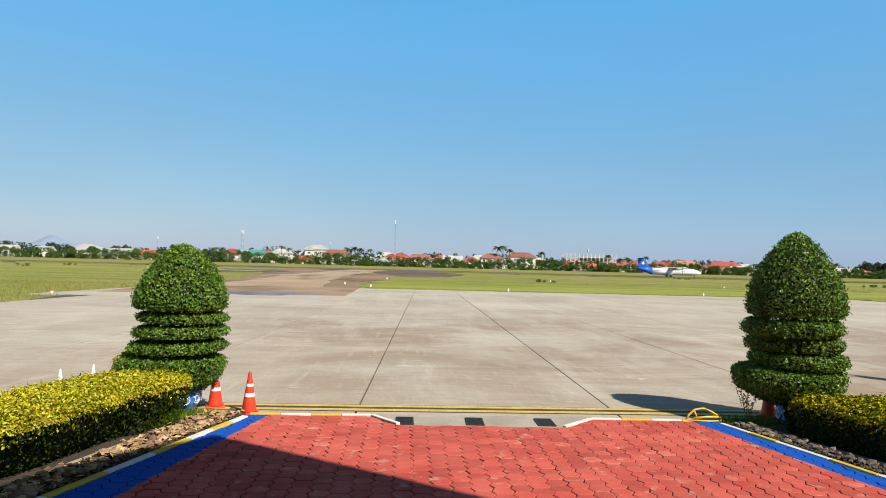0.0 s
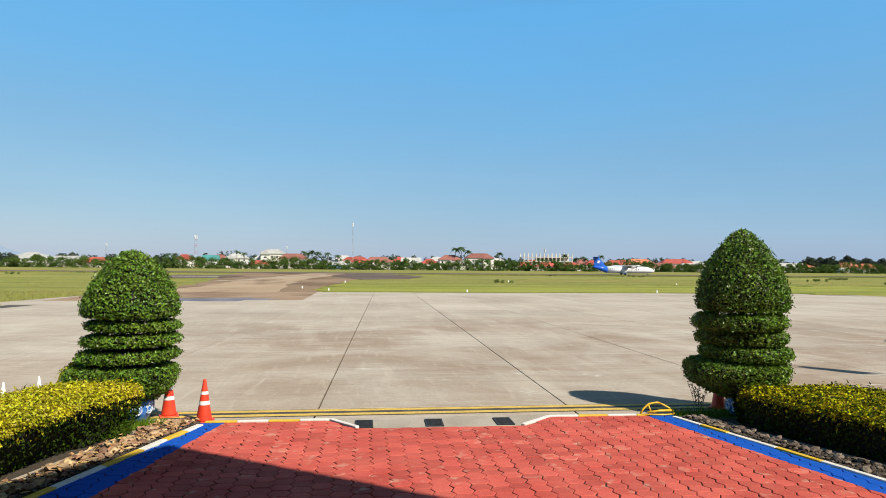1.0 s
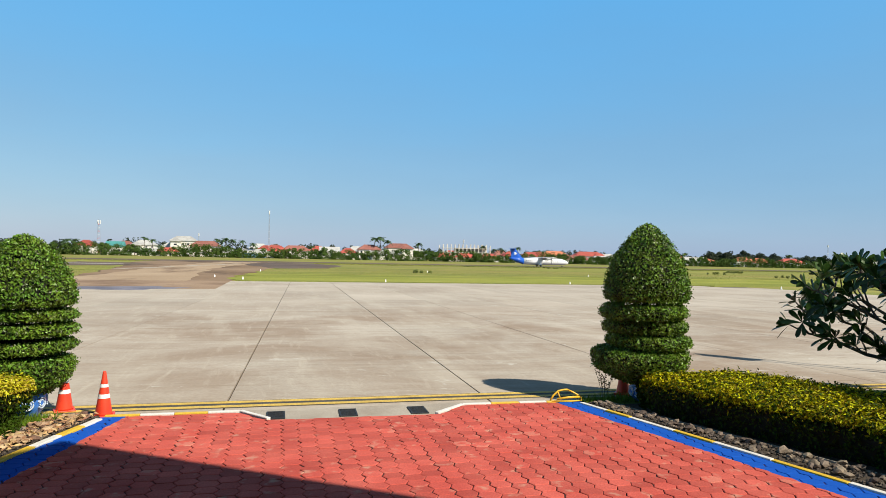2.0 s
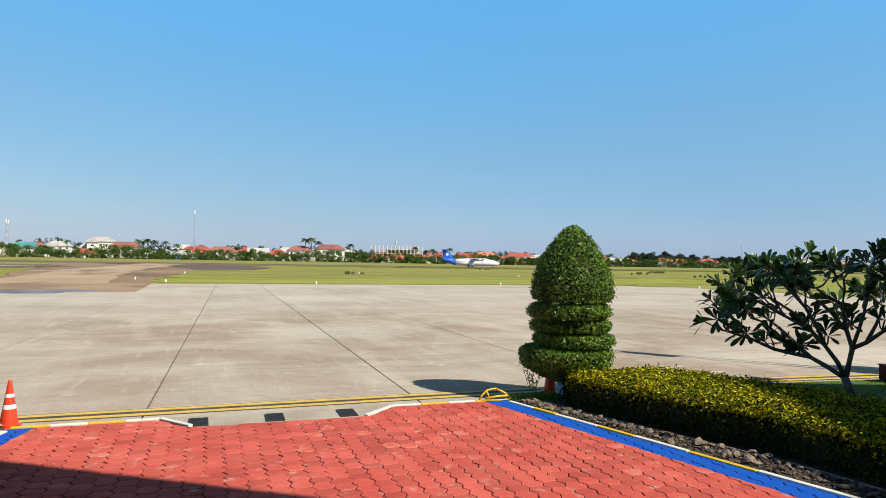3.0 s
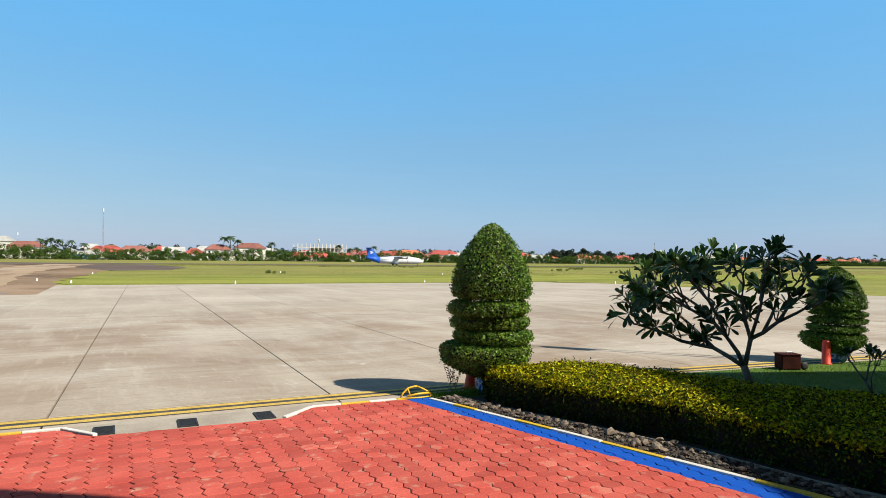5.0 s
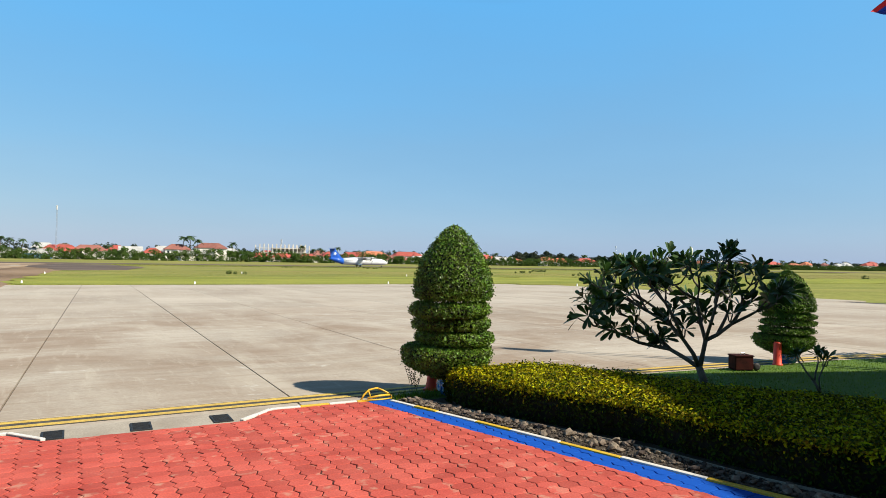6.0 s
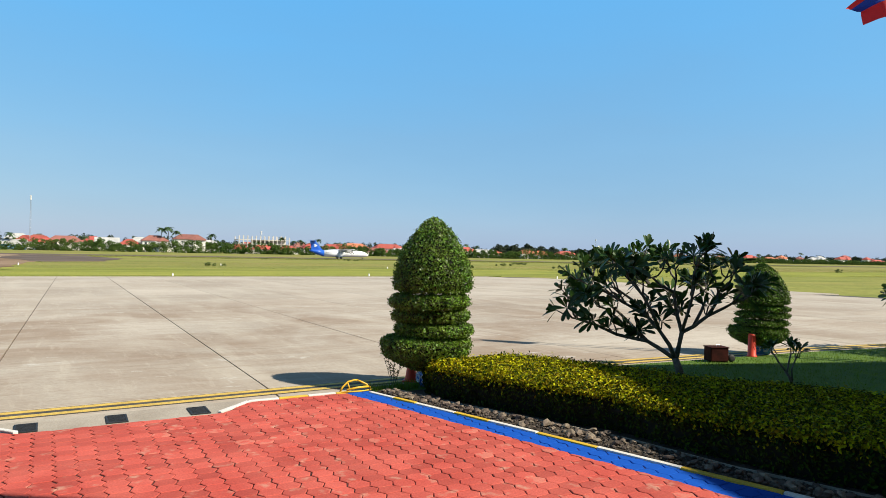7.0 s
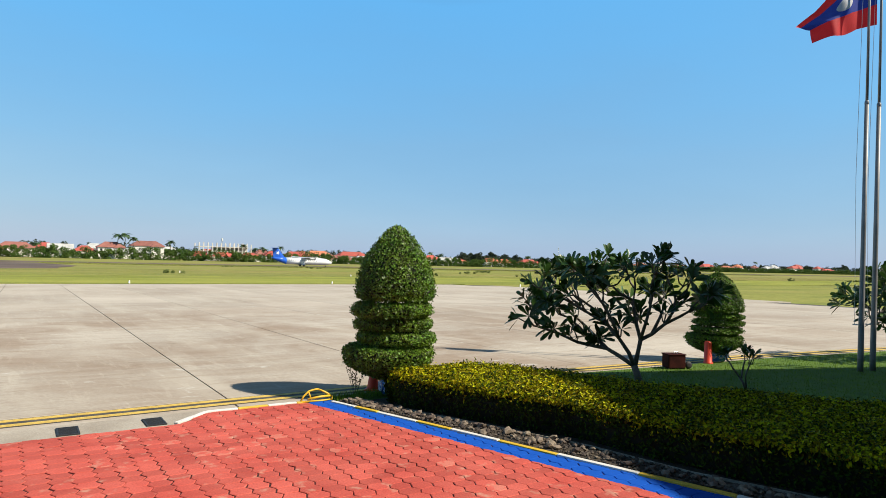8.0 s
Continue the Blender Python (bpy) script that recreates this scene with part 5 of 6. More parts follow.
for sy in (-1, 1):
    bm = bmesh.new()
    wing(bm, ((-10.9, 0, 7.55), (-13.2, 0, 7.55)), ((-11.9, 3.6 * sy, 7.6), (-13.2, 3.6 * sy, 7.6)), 0.25)
    part("tailplane", bm, PLANE_BLUE, t)
    bm = bmesh.new()
    wing(bm, ((1.9, 0, 3.75), (-0.9, 0, 3.75)), ((1.2, 13.5 * sy, 4.1), (-0.3, 13.5 * sy, 4.1)), 0.5)
    part("wing", bm, PLANE_WHITE, t)
    bm = bmesh.new()
    loft(bm, [(-1.2, 3.45, 0.1, 0.1), (0.5, 3.35, 0.48, 0.5), (2.4, 3.35, 0.52, 0.55), (3.6, 3.35, 0.36, 0.4), (4.2, 3.35, 0.06, 0.06)], 16)
    eng = part("engine", bm, PLANE_GREY, t, "grey engine nacelle", smooth=True)
    eng.matrix_local = pose(0, 4.05 * sy, 0)
    for k in range(6):
        bm = bmesh.new()
        box(bm, (0, 0, 0.98), (0.06, 0.26, 1.9))
        ob = part("propeller_blade", bm, RUBBER, eng)
        ob.matrix_local = pose(3.85, 0, 3.35, 60 * k, 0, 0)
    bm = bmesh.new()
    lathe(bm, [(0.12, -0.14), (0.42, -0.14), (0.45, 0), (0.42, 0.14), (0.12, 0.14)], 20)
    ob = part("main_wheel", bm, RUBBER, t, smooth=True)
    ob.matrix_local = pose(-0.3, 2.05 * sy, 0.44, 90, 0, 0)
    bm = bmesh.new()
    box(bm, (-0.3, 1.5 * sy, 0.95), (1.8, 0.8, 0.7), bevel=0.2)
    part("gear_fairing", bm, PLANE_WHITE, t)
    for k in range(16):
        bm = bmesh.new()
        box(bm, (-6.5 + 0.95 * k, 1.37 * sy, 2.65), (0.28, 0.10, 0.40), bevel=0.04)
        part("cabin_window", bm, GLASS_DARK, t)
bm = bmesh.new()
lathe(bm, [(0.08, -0.1), (0.26, -0.1), (0.28, 0), (0.26, 0.1), (0.08, 0.1)], 16)
ob = part("nose_wheel", bm, RUBBER, t, smooth=True)
ob.matrix_local = pose(10.5, 0, 0.27, 90, 0, 0)
bm = bmesh.new()
box(bm, (10.5, 0, 0.7), (0.15, 0.15, 0.9))
part("nose_strut", bm, PLANE_GREY, t)
bm = bmesh.new()
box(bm, (11.3, 0, 2.62), (0.9, 1.5, 0.42), bevel=0.15)
part("cockpit_window", bm, GLASS_DARK, t)


# ---- houses beyond the runway ----
def ratio(k, y):
    """The x of a thing at y that stands in the direction k (sideways per metre ahead) from the terminal steps."""
    return -0.5 + k * (y + 0.7)


def hipped(x, y, w, d, eave, top, hip, overhang):
    """A hipped or gabled roof with a thick eave over a block w by d."""
    bm = bmesh.new()
    W, D = w / 2 + overhang, d / 2 + overhang
    ridge = max(W - D, 0.3) if hip else W
    lo = [bm.verts.new((x + a, y + b, eave - 0.15)) for a, b in ((-W, -D), (W, -D), (W, D), (-W, D))]
    mid = [bm.verts.new((v.co.x, v.co.y, eave + 0.05)) for v in lo]
    ra, rb = bm.verts.new((x - ridge, y, top)), bm.verts.new((x + ridge, y, top))
    bm.faces.new(lo[::-1])
    for i in range(4):
        bm.faces.new((lo[i], lo[(i + 1) % 4], mid[(i + 1) % 4], mid[i]))
    bm.faces.new((mid[0], mid[1], rb, ra))
    bm.faces.new((mid[1], mid[2], rb))
    bm.faces.new((mid[2], mid[3], ra, rb))
    bm.faces.new((mid[3], mid[0], ra))
    return bm


def house(k, y, w, h, roof, wall, storeys=1, hip=True, d=9.0, label="", rz=0.0, overhang=0.7):
    h, w, y = h * 1.16, w * 1.05, y + 16
    base = land(y) - 0.12
    t = thing("house", ratio(k, y), y, base, label, "house", "houses beyond the airfield", rz=rz)
    rise = min(0.40 * min(w, d), h * 0.46)
    eave = h - rise
    bm = bmesh.new()
    box(bm, (0, 0, eave / 2), (w, d, eave))
    part("wall", bm, wall, t)
    part("roof", hipped(0, 0, w, d, eave, h, hip, overhang), roof, t)
    # a front wing under a lower roof of its own
    if w > 12 and d < 15:
        side = -1 if int(abs(k) * 1000) % 2 else 1
        ww, x0, low = w * 0.36, side * w * 0.27, eave * (0.95 if storeys > 1 else 0.9)
        bm = bmesh.new()
        box(bm, (x0, -d / 2 - 1.4, low / 2), (ww, 2.8, low))
        front = part("front_wing", bm, wall, t)
        part("wing_roof", hipped(x0, -d / 2 - 0.6, ww, 4.6, low, low + (h - eave) * 0.72, True, overhang), roof, t)
        for s in range(storeys):
            bm = bmesh.new()
            box(bm, (x0, -d / 2 - 2.82, low / storeys * (s + 0.55)), (min(2.2, ww * 0.5), 0.10, 1.2))
            part("window", bm, GLASS_DARK, front)
    n = max(2, int(w / 3.2))
    floor_h = eave / storeys
    for s in range(storeys):
        for i in range(n):
            x = -w / 2 + (i + 0.5) * w / n
            is_door = s == 0 and i == n // 2
            hh = 2.0 if is_door else min(1.3, floor_h * 0.5)
            zc = (1.0 if is_door else floor_h * (s + 0.55))
            bm = bmesh.new()
            box(bm, (x, -d / 2 - 0.02, zc), (1.3, 0.10, hh))
            wdw = part("door" if is_door else "window", bm, GLASS_DARK, t)
            if not is_door:
                bm = bmesh.new()
                box(bm, (x, -d / 2 - 0.08, zc - hh / 2 - 0.06), (1.6, 0.22, 0.12))
                part("sill", bm, KERB_WHITE, wdw)
    if storeys > 1:
        bm = bmesh.new()
        box(bm, (0, -d / 2 - 0.6, floor_h), (w * 0.7, 1.2, 0.18))
        part("balcony", bm, WALL_WHITE, t)
    return t


BR, RD, OR, GY, TL = ROOF_BROWN, ROOF_RED, ROOF_ORANGE, ROOF_GREY, ROOF_TEAL
WHT, BLU = WALL_WHITE, WALL_BLUE
TWO = "white two-storey house with a hipped tiled roof behind bushes"
LOW = "low white house with a tiled roof behind bushes"
SHED = "low shed with a pale sheet-metal roof"
# k, y, width, height, roof
for k, y, w, h, roof in (
    (-0.105, 470, 19, 9.5, BR), (0.022, 470, 19, 8.0, BR), (0.132, 455, 15, 9.5, BR), (0.178, 475, 20, 11.0, BR),
    (0.438, 460, 20, 8.2, OR), (0.500, 465, 24, 8.4, RD), (-0.187, 490, 15, 9.5, GY), (-0.135, 520, 18, 13.0, GY),
    (0.66, 480, 14, 8.0, RD), (1.51, 455, 18, 8.0, RD), (1.95, 470, 22, 9.0, RD), (1.80, 470, 16, 7.5, GY),
):
    house(k, y, w, h, roof, WHT, 2, label=TWO)
for k, y, w, h, roof in (
    (-0.385, 455, 17, 6.0, RD), (-0.155, 450, 14, 5.0, RD), (-0.012, 452, 20, 7.5, RD), (0.100, 460, 12, 7.0, RD),
    (0.250, 450, 13, 5.5, RD), (0.288, 452, 17, 5.5, RD), (0.325, 455, 14, 5.5, RD), (0.362, 458, 13, 7.2, RD), (0.398, 456, 16, 7.2, RD),
    (0.420, 446, 14, 4.5, OR), (0.478, 447, 18, 5.5, BR), (-0.262, 480, 12, 8.5, RD), (-0.030, 500, 14, 9.0, GY),
    (0.725, 500, 15, 6.0, OR), (0.80, 470, 16, 7.2, OR), (0.835, 465, 15, 6.5, OR), (0.90, 460, 20, 6.8, RD), (1.02, 480, 20, 6, GY),
    (1.60, 450, 20, 6.5, OR), (1.40, 455, 18, 6.5, BR), (2.15, 455, 24, 6.5, RD),
    (1.52, 470, 14, 8.0, RD), (1.655, 475, 14, 8.5, OR), (1.735, 480, 12, 8.0, BR), (1.835, 470, 16, 9.0, GY), (1.965, 475, 17, 11.0, RD), (2.09, 480, 14, 9.5, RD), (1.25, 470, 14, 7.5, OR), (1.32, 480, 12, 8.0, GY),
):
    house(k, y, w, h, roof, WHT, 1, label=LOW)
for k, y, w, h, roof in (
    (-0.535, 520, 12, 7.0, GY), (-0.585, 520, 12, 7.5, GY), (-0.425, 500, 15, 7.0, GY), (-0.225, 470, 10, 8.0, TL),
    (-0.180, 447, 12, 4.6, GY), (-0.075, 446, 10, 4.8, GY), (0.155, 448, 19, 6.0, GY), (0.545, 452, 30, 5.6, GY), (0.590, 455, 14, 5.6, GY),
    (0.70, 470, 18, 6.5, GY), (0.072, 500, 14, 8.0, GY), (-0.62, 560, 14, 10, GY), (1.10, 470, 16, 6, GY), (1.86, 450, 12, 5, GY),
):
    house(k, y, w, h, roof, WHT, 1, hip=False, label=SHED)
for k, h, w, roof in ((-0.325, 8.5, 14, GY), (-0.212, 9.0, 13, BR), (-0.150, 8.6, 15, GY), (-0.008, 8.8, 14, BR), (0.055, 8.6, 13, RD), (0.112, 9.0, 14, GY), (0.205, 8.4, 15, GY), (0.262, 7.6, 13, RD), (0.345, 8.4, 14, BR), (0.412, 8.2, 13, RD), (0.535, 7.6, 16, GY), (0.605, 7.2, 14, BR)):
    house(k, 525, w, h, roof, WHT, 2, label="two-storey house in the second row behind the bushes")
house(-0.472, 510, 27, 9.3, GY, WHT, 2, hip=True, d=22, label="large white hall with a pale grey sheet roof")
house(-0.038, 446, 15, 5.2, GY, BLU, 1, hip=False, label="small blue boarded hut with a grey roof")
house(1.145, 520, 10, 11.0, GY, WHT, 2, hip=False, label="house with a pale yellow gable among trees")

# unfinished concrete frame of a large building
t = thing("building_shell", ratio(0.285, 530), 530, land(530) - 0.12, "unfinished pale concrete building frame with bare columns", "building")
for z in (3.6, 7.2, 10.6):
    bm = bmesh.new()
    box(bm, (0, 0, z), (42, 14, 0.4))
    part("floor_slab", bm, WALL_GREY, t)
for i in range(13):
    for y in (-6.5, 6.5):
        bm = bmesh.new()
        box(bm, (-20.4 + 3.4 * i, y, 7.0), (0.7, 0.7, 14.0 if i % 3 else 12.4))
        part("column", bm, WALL_GREY, t)
bm = bmesh.new()
box(bm, (6, 5, 5.4), (28, 0.3, 10.4))
part("infill_wall", bm, WALL_GREY, t)


# ---- masts and towers on the skyline ----
def mast(k, y, h, w, label, red=True):
    t = thing("radio_mast", ratio(k, y), y, land(y) - 0.12, label, "mast")
    for i in range(3):
        a = 2 * math.pi * i / 3
        bm = bmesh.new()
        tube(bm, [(w * math.cos(a), w * math.sin(a), 0), (w * 0.35 * math.cos(a), w * 0.35 * math.sin(a), h)], 0.09, 5)
        part("leg", bm, STEEL, t)
    n = int(h / 2.2)
    for i in range(n):
        z = h * (i + 0.5) / n
        r = w * (1 - 0.65 * z / h)
        bm = bmesh.new()
        ps = [(r * math.cos(2 * math.pi * j / 3), r * math.sin(2 * math.pi * j / 3), z + (0.9 if j % 2 else 0)) for j in range(4)]
        tube(bm, ps, 0.05, 4)
        part("brace", bm, WHITE_BAND if i % 2 else (CONE_RED if red else STEEL), t)
    for i in range(3):
        a = 2 * math.pi * i / 3 + 0.5
        bm = bmesh.new()
        box(bm, (w * 0.6 * math.cos(a) , w * 0.6 * math.sin(a), h - 1.6), (0.35, 0.35, 2.6))
        part("antenna", bm, WHITE_BAND, t)
    return t


mast(-0.0171, 465, 33, 0.55, "slim lattice radio mast above the houses", False)
mast(-0.247, 480, 23.5, 1.6, "red and white lattice telecom tower with antennas", True)
mast(0.283, 560, 19, 0.9, "thin lattice mast behind the concrete frame", False)
mast(-0.372, 620, 21, 0.9, "thin pale lattice mast on the skyline", False)
mast(-0.115, 700, 22, 0.8, "thin pale lattice mast on the skyline", False)
mast(0.985, 620, 26, 0.8, "thin pale lattice mast on the skyline", False)


# ---- distant vegetation ----
def leaf_ball(points, radii, per, size):
    """Leaf clumps scattered over lumpy balls."""
    ps, ns = [], []
    for c, r in zip(points, radii):
        k = per
        d = rng.normal(size=(k, 3))
        d /= np.linalg.norm(d, axis=1, keepdims=True)
        rad = r * rng.uniform(0.72, 1.1, (k, 1))
        ps.append(np.array(c) + d * rad * np.array([1, 1, 0.8]))
        ns.append(d)
    p, n = np.concatenate(ps), np.concatenate(ns)
    return leaf_quads(p, n, size, size * 0.7, 1.5)


# scrub along the far edge of the field
for name, x0, x1, ymid, hgt, label in (
    ("scrub", -420, -40, 440, 5.8, "dense green scrub along the airfield's far edge"),
    ("scrub", -40, 190, 432, 6.0, "dense green scrub along the airfield's far edge"),
    ("scrub", 190, 520, 432, 5.6, "dense green scrub along the airfield's far edge"),
    ("scrub", 520, 1250, 436, 4.4, "dense green scrub along the airfield's far edge"),
    ("woodland", -420, 250, 575, 9.5, "green treetops showing between the houses"),
    ("woodland", 250, 1600, 590, 9.5, "green treetops showing between the houses"),
):
    n = int((x1 - x0) / (0.34 if hgt < 8 else 0.8))
    cs, rs = [], []
    for k in range(n):
        x = random.uniform(x0, x1)
        lump = 0.92 + 0.60 * max(0, 0.5 + noise.noise((x * 0.03, 3, 1))) + 0.35 * noise.noise((x * 0.13, 8, 1))
        r = random.uniform(0.9, 1.7) * (0.75 + 0.35 * lump) * (1.5 if hgt > 8 else 1)
        y = ymid + random.uniform(-6, 6)
        cs.append((x, y, land(y) + random.random() ** 1.25 * 0.85 * hgt * lump))
        rs.append(r)
    v, f = leaf_ball(cs, rs, 62 if hgt < 8 else 26, 0.75 if hgt < 8 else 1.8)
    tagged(new(name, mesh_of(name, v.tolist(), f.tolist(), FAR_LEAF if hgt < 8 else FAR_LEAF_DARK)), label, "bushes", kind="stuff")


def crown_tree(h, spread, clumps, leaf, label, material):
    t = thing("tree", 0, 0, 0, label, "tree", "trees beyond the airfield")
    bm = bmesh.new()
    tube(bm, [(0, 0, 0), (0.2, 0.1, h * 0.3), (0.1, 0.3, h * 0.7)], [0.35, 0.28, 0.12], 7)
    for k in range(5):
        a = 2 * math.pi * k / 5 + 0.4
        tube(bm, [(0.15, 0.1, h * 0.32), (spread * 0.3 * math.cos(a), spread * 0.3 * math.sin(a), h * 0.52), (spread * 0.6 * math.cos(a), spread * 0.6 * math.sin(a), h * 0.7)], [0.2, 0.14, 0.06], 5)
    part("trunk", bm, FAR_BARK, t)
    cs, rs = [], []
    for k in range(clumps):
        a, q = random.uniform(0, 2 * math.pi), math.sqrt(random.random())
        cs.append((spread * q * math.cos(a), spread * q * math.sin(a), h * (0.45 + 0.5 * random.random() * (1 - 0.55 * q * q))))
        rs.append(random.uniform(0.16, 0.30) * spread)
    v, f = leaf_ball(cs, rs, 60, leaf)
    put(new("crown", mesh_of("crown", v.tolist(), f.tolist(), material)), t)
    return t


def palm(h, label):
    t = thing("palm_tree", 0, 0, 0, label, "palm", "palms beyond the airfield")
    bm = bmesh.new()
    tube(bm, [(0, 0, 0), (0.3, 0, h * 0.4), (0.1, 0.2, h * 0.8), (0.2, 0.2, h)], [0.24, 0.19, 0.15, 0.13], 7)
    part("trunk", bm, FAR_BARK, t)
    vs, fs = [], []
    for k in range(17):
        a = 2.4 * k
        el = random.uniform(-0.15, 1.1)
        L = random.uniform(2.6, 3.4)
        d = Vector((math.cos(a), math.sin(a), 0))
        s = Vector((-math.sin(a), math.cos(a), 0))
        pts = []
        for i in range(7):
            q = i / 6
            pts.append(Vector((0.2, 0.2, h)) + d * (L * q * math.cos(el * (1 - 0.5 * q))) + Vector((0, 0, L * (math.sin(el) * q - 0.75 * q * q))))
        for i in range(6):
            w0, w1 = 0.34 * (1 - abs(i / 6 - 0.45)), 0.34 * (1 - abs((i + 1) / 6 - 0.45))
            for sg in (-1, 1):
                b = len(vs)
                low = Vector((0, 0, -0.25))
                vs += [pts[i], pts[i].lerp(pts[i + 1], 0.8), pts[i + 1] + (s * sg * 2 + low) * w1, pts[i] + (s * sg * 2 + low) * w0]
                fs.append((b, b + 1, b + 2, b + 3))
    put(new("fronds", mesh_of("fronds", vs, fs, PALM_LEAF)), t)
    return t


T = [crown_tree(9.5, 4.2, 26, 0.95, "leafy green tree among the houses", FAR_LEAF), crown_tree(7.5, 3.6, 22, 0.9, "leafy green tree among the houses", FAR_LEAF_DARK), crown_tree(13, 7.0, 40, 1.25, "broad dark tree rising over the roofs", FAR_LEAF_DARK)]
P = [palm(10.5, "coconut palm among the houses"), palm(8.5, "coconut palm among the houses")]


def plant(proto, k, y, s=1.0):
    return copy_thing(proto, pose(ratio(k, y), y, land(y) - 0.15, 0, 0, random.uniform(0, 360)) @ Matrix.Diagonal((s, s, s, 1)))


for k, y, s in ((-0.465, 470, 1.0), (-0.40, 480, 0.9), (-0.345, 560, 1.5), (-0.24, 462, 0.95), (-0.205, 470, 0.9), (-0.118, 455, 0.8), (-0.03, 470, 0.85), (0.05, 470, 0.8), (0.21, 448, 0.85), (0.235, 455, 0.8), (0.305, 446, 0.75), (0.455, 446, 0.85), (0.52, 446, 0.5), (0.63, 470, 0.9), (0.72, 460, 0.9), (1.0, 460, 0.9)):
    plant(T[0], k, y, s)
for k, y, s in ((-0.55, 470, 1.0), (-0.50, 455, 1.1), (-0.30, 480, 1.1), (-0.28, 470, 1.0), (-0.20, 450, 0.8), (-0.09, 448, 0.8), (-0.06, 455, 0.9), (-0.045, 470, 1.0), (0.06, 446, 0.85), (0.085, 450, 0.7), (0.21, 470, 1.0), (0.62, 450, 0.9), (0.64, 470, 1.2), (0.76, 450, 0.8), (0.95, 450, 1.1), (1.06, 455, 1.0), (1.3, 460, 1.1), (1.7, 460, 1.2), (1.65, 520, 1.5), (1.78, 500, 1.5), (1.9, 505, 1.3), (2.03, 500, 1.6), (1.58, 500, 1.3), (1.46, 500, 1.4)):
    plant(T[1], k, y, s)
for k, y, s in ((0.735, 520, 1.0), (0.775, 525, 1.05), (0.80, 520, 1.1), (0.755, 540, 1.0), (0.865, 520, 0.95), (0.94, 560, 0.9), (0.98, 560, 0.95), (1.03, 560, 0.9), (1.09, 560, 0.95), (1.14, 600, 0.9), (1.2, 560, 0.8), (2.25, 600, 1.3), (2.4, 620, 1.4)):
    plant(T[2], k, y, s)
for k, y, s in ((-0.188, 462, 1.1), (-0.177, 470, 1.0), (-0.09, 462, 1.1), (-0.078, 460, 1.15), (-0.068, 470, 1.1), (-0.055, 465, 1.05), (0.14, 470, 1.45), (0.15, 468, 1.5), (0.16, 472, 1.3), (0.21, 455, 1.15), (0.315, 470, 1.1), (0.375, 500, 1.1), (0.60, 480, 1.05), (0.66, 520, 1.1), (1.0, 520, 1.2), (1.07, 540, 1.2), (1.12, 520, 1.3), (1.74, 500, 1.3)):
    plant(P[0], k, y, s)
for k, y, s in ((-0.285, 462, 1.1), (-0.275, 465, 1.1), (-0.29, 470, 1.0), (-0.04, 460, 1.1), (0.045, 462, 1.0), (0.335, 480, 1.1), (0.35, 470, 1.05), (0.61, 470, 1.0), (0.685, 500, 1.2), (0.90, 520, 1.3), (1.05, 520, 1.3), (1.55, 480, 1.2)):
    plant(P[1], k, y, s)
for proto, k, y in ((T[0], 0.56, 470), (T[1], -0.36, 470), (T[2], 0.84, 540), (P[0], 0.345, 500), (P[1], 0.365, 480)):
    proto.matrix_world = pose(ratio(k, y), y, land(y) - 0.15)

# hill on the horizon, with the air's haze painted into its colour
bm = bmesh.new()
hx = np.linspace(-2500, -1650, 40)
top = [bm.verts.new((x, 3900, -2 + 42 * math.exp(-((x + 2075) / 110) ** 2) + 58 * math.exp(-((x + 2000) / 220) ** 2) + 12 * noise.noise((x * 0.012, 0, 0)) + 7 * noise.noise((x * 0.04, 3, 0)))) for x in hx]
bot = [bm.verts.new((x, 3700, -5)) for x in hx]
back = [bm.verts.new((x, 4100, -5)) for x in hx]
for i in range(len(hx) - 1):
    bm.faces.new((bot[i], bot[i + 1], top[i + 1], top[i]))
    bm.faces.new((top[i], top[i + 1], back[i + 1], back[i]))
tagged(part("backdrop", bm, HILL, None, smooth=True), "hazy blue hill far on the horizon", "hill", kind="structure")

# ---- runway edge markers in the grass ----
for x, y in ((-26.5, 49), (12.5, 81), (37.5, 80.5), (62, 70), (-5.0, 85), (-9, 92), (-30, 95), (60, 120), (95, 150), (30, 135), (-4, 125)):
    t = thing("edge_marker", x, y, land(y) - 0.10, "small white marker post at the grass edge", "marker", "apron edge markers")
    bm = bmesh.new()
    lathe(bm, [(0.12, 0), (0.12, 0.05), (0.09, 0.08), (0.09, 0.26), (0.06, 0.28)], 12)
    part("post", bm, WHITE_BAND, t, smooth=True)
    bm = bmesh.new()
    lathe(bm, [(0.06, 0.28), (0.08, 0.30), (0.07, 0.36), (0.01, 0.39)], 12)
    part("lamp_head", bm, CONE_RED if x < -20 else WHITE_BAND, t, smooth=True)


# ---- grass: lawn blades, rough field tufts ----
def blades(name, x, y, z, h, w, material, label):
    k = len(x)
    a = rng.uniform(0, 2 * np.pi, k)
    b = rng.uniform(0, 2 * np.pi, k)
    hh = h * rng.uniform(0.5, 1.3, k)
    lean = rng.uniform(0.1, 0.7, k) * hh
    p = np.stack([x, y, z], 1)
    s = np.stack([np.cos(a), np.sin(a), np.zeros(k)], 1) * (w * rng.uniform(0.6, 1.3, k))[:, None]
    tip = p + np.stack([np.cos(b) * lean, np.sin(b) * lean, hh], 1)
    v = np.stack([p - s, p + s, tip], 1).reshape(-1, 3)
    f = np.arange(3 * k).reshape(-1, 3)
    tagged(new(name, mesh_of(name, v.tolist(), f.tolist(), material)), label, "grass", kind="stuff")


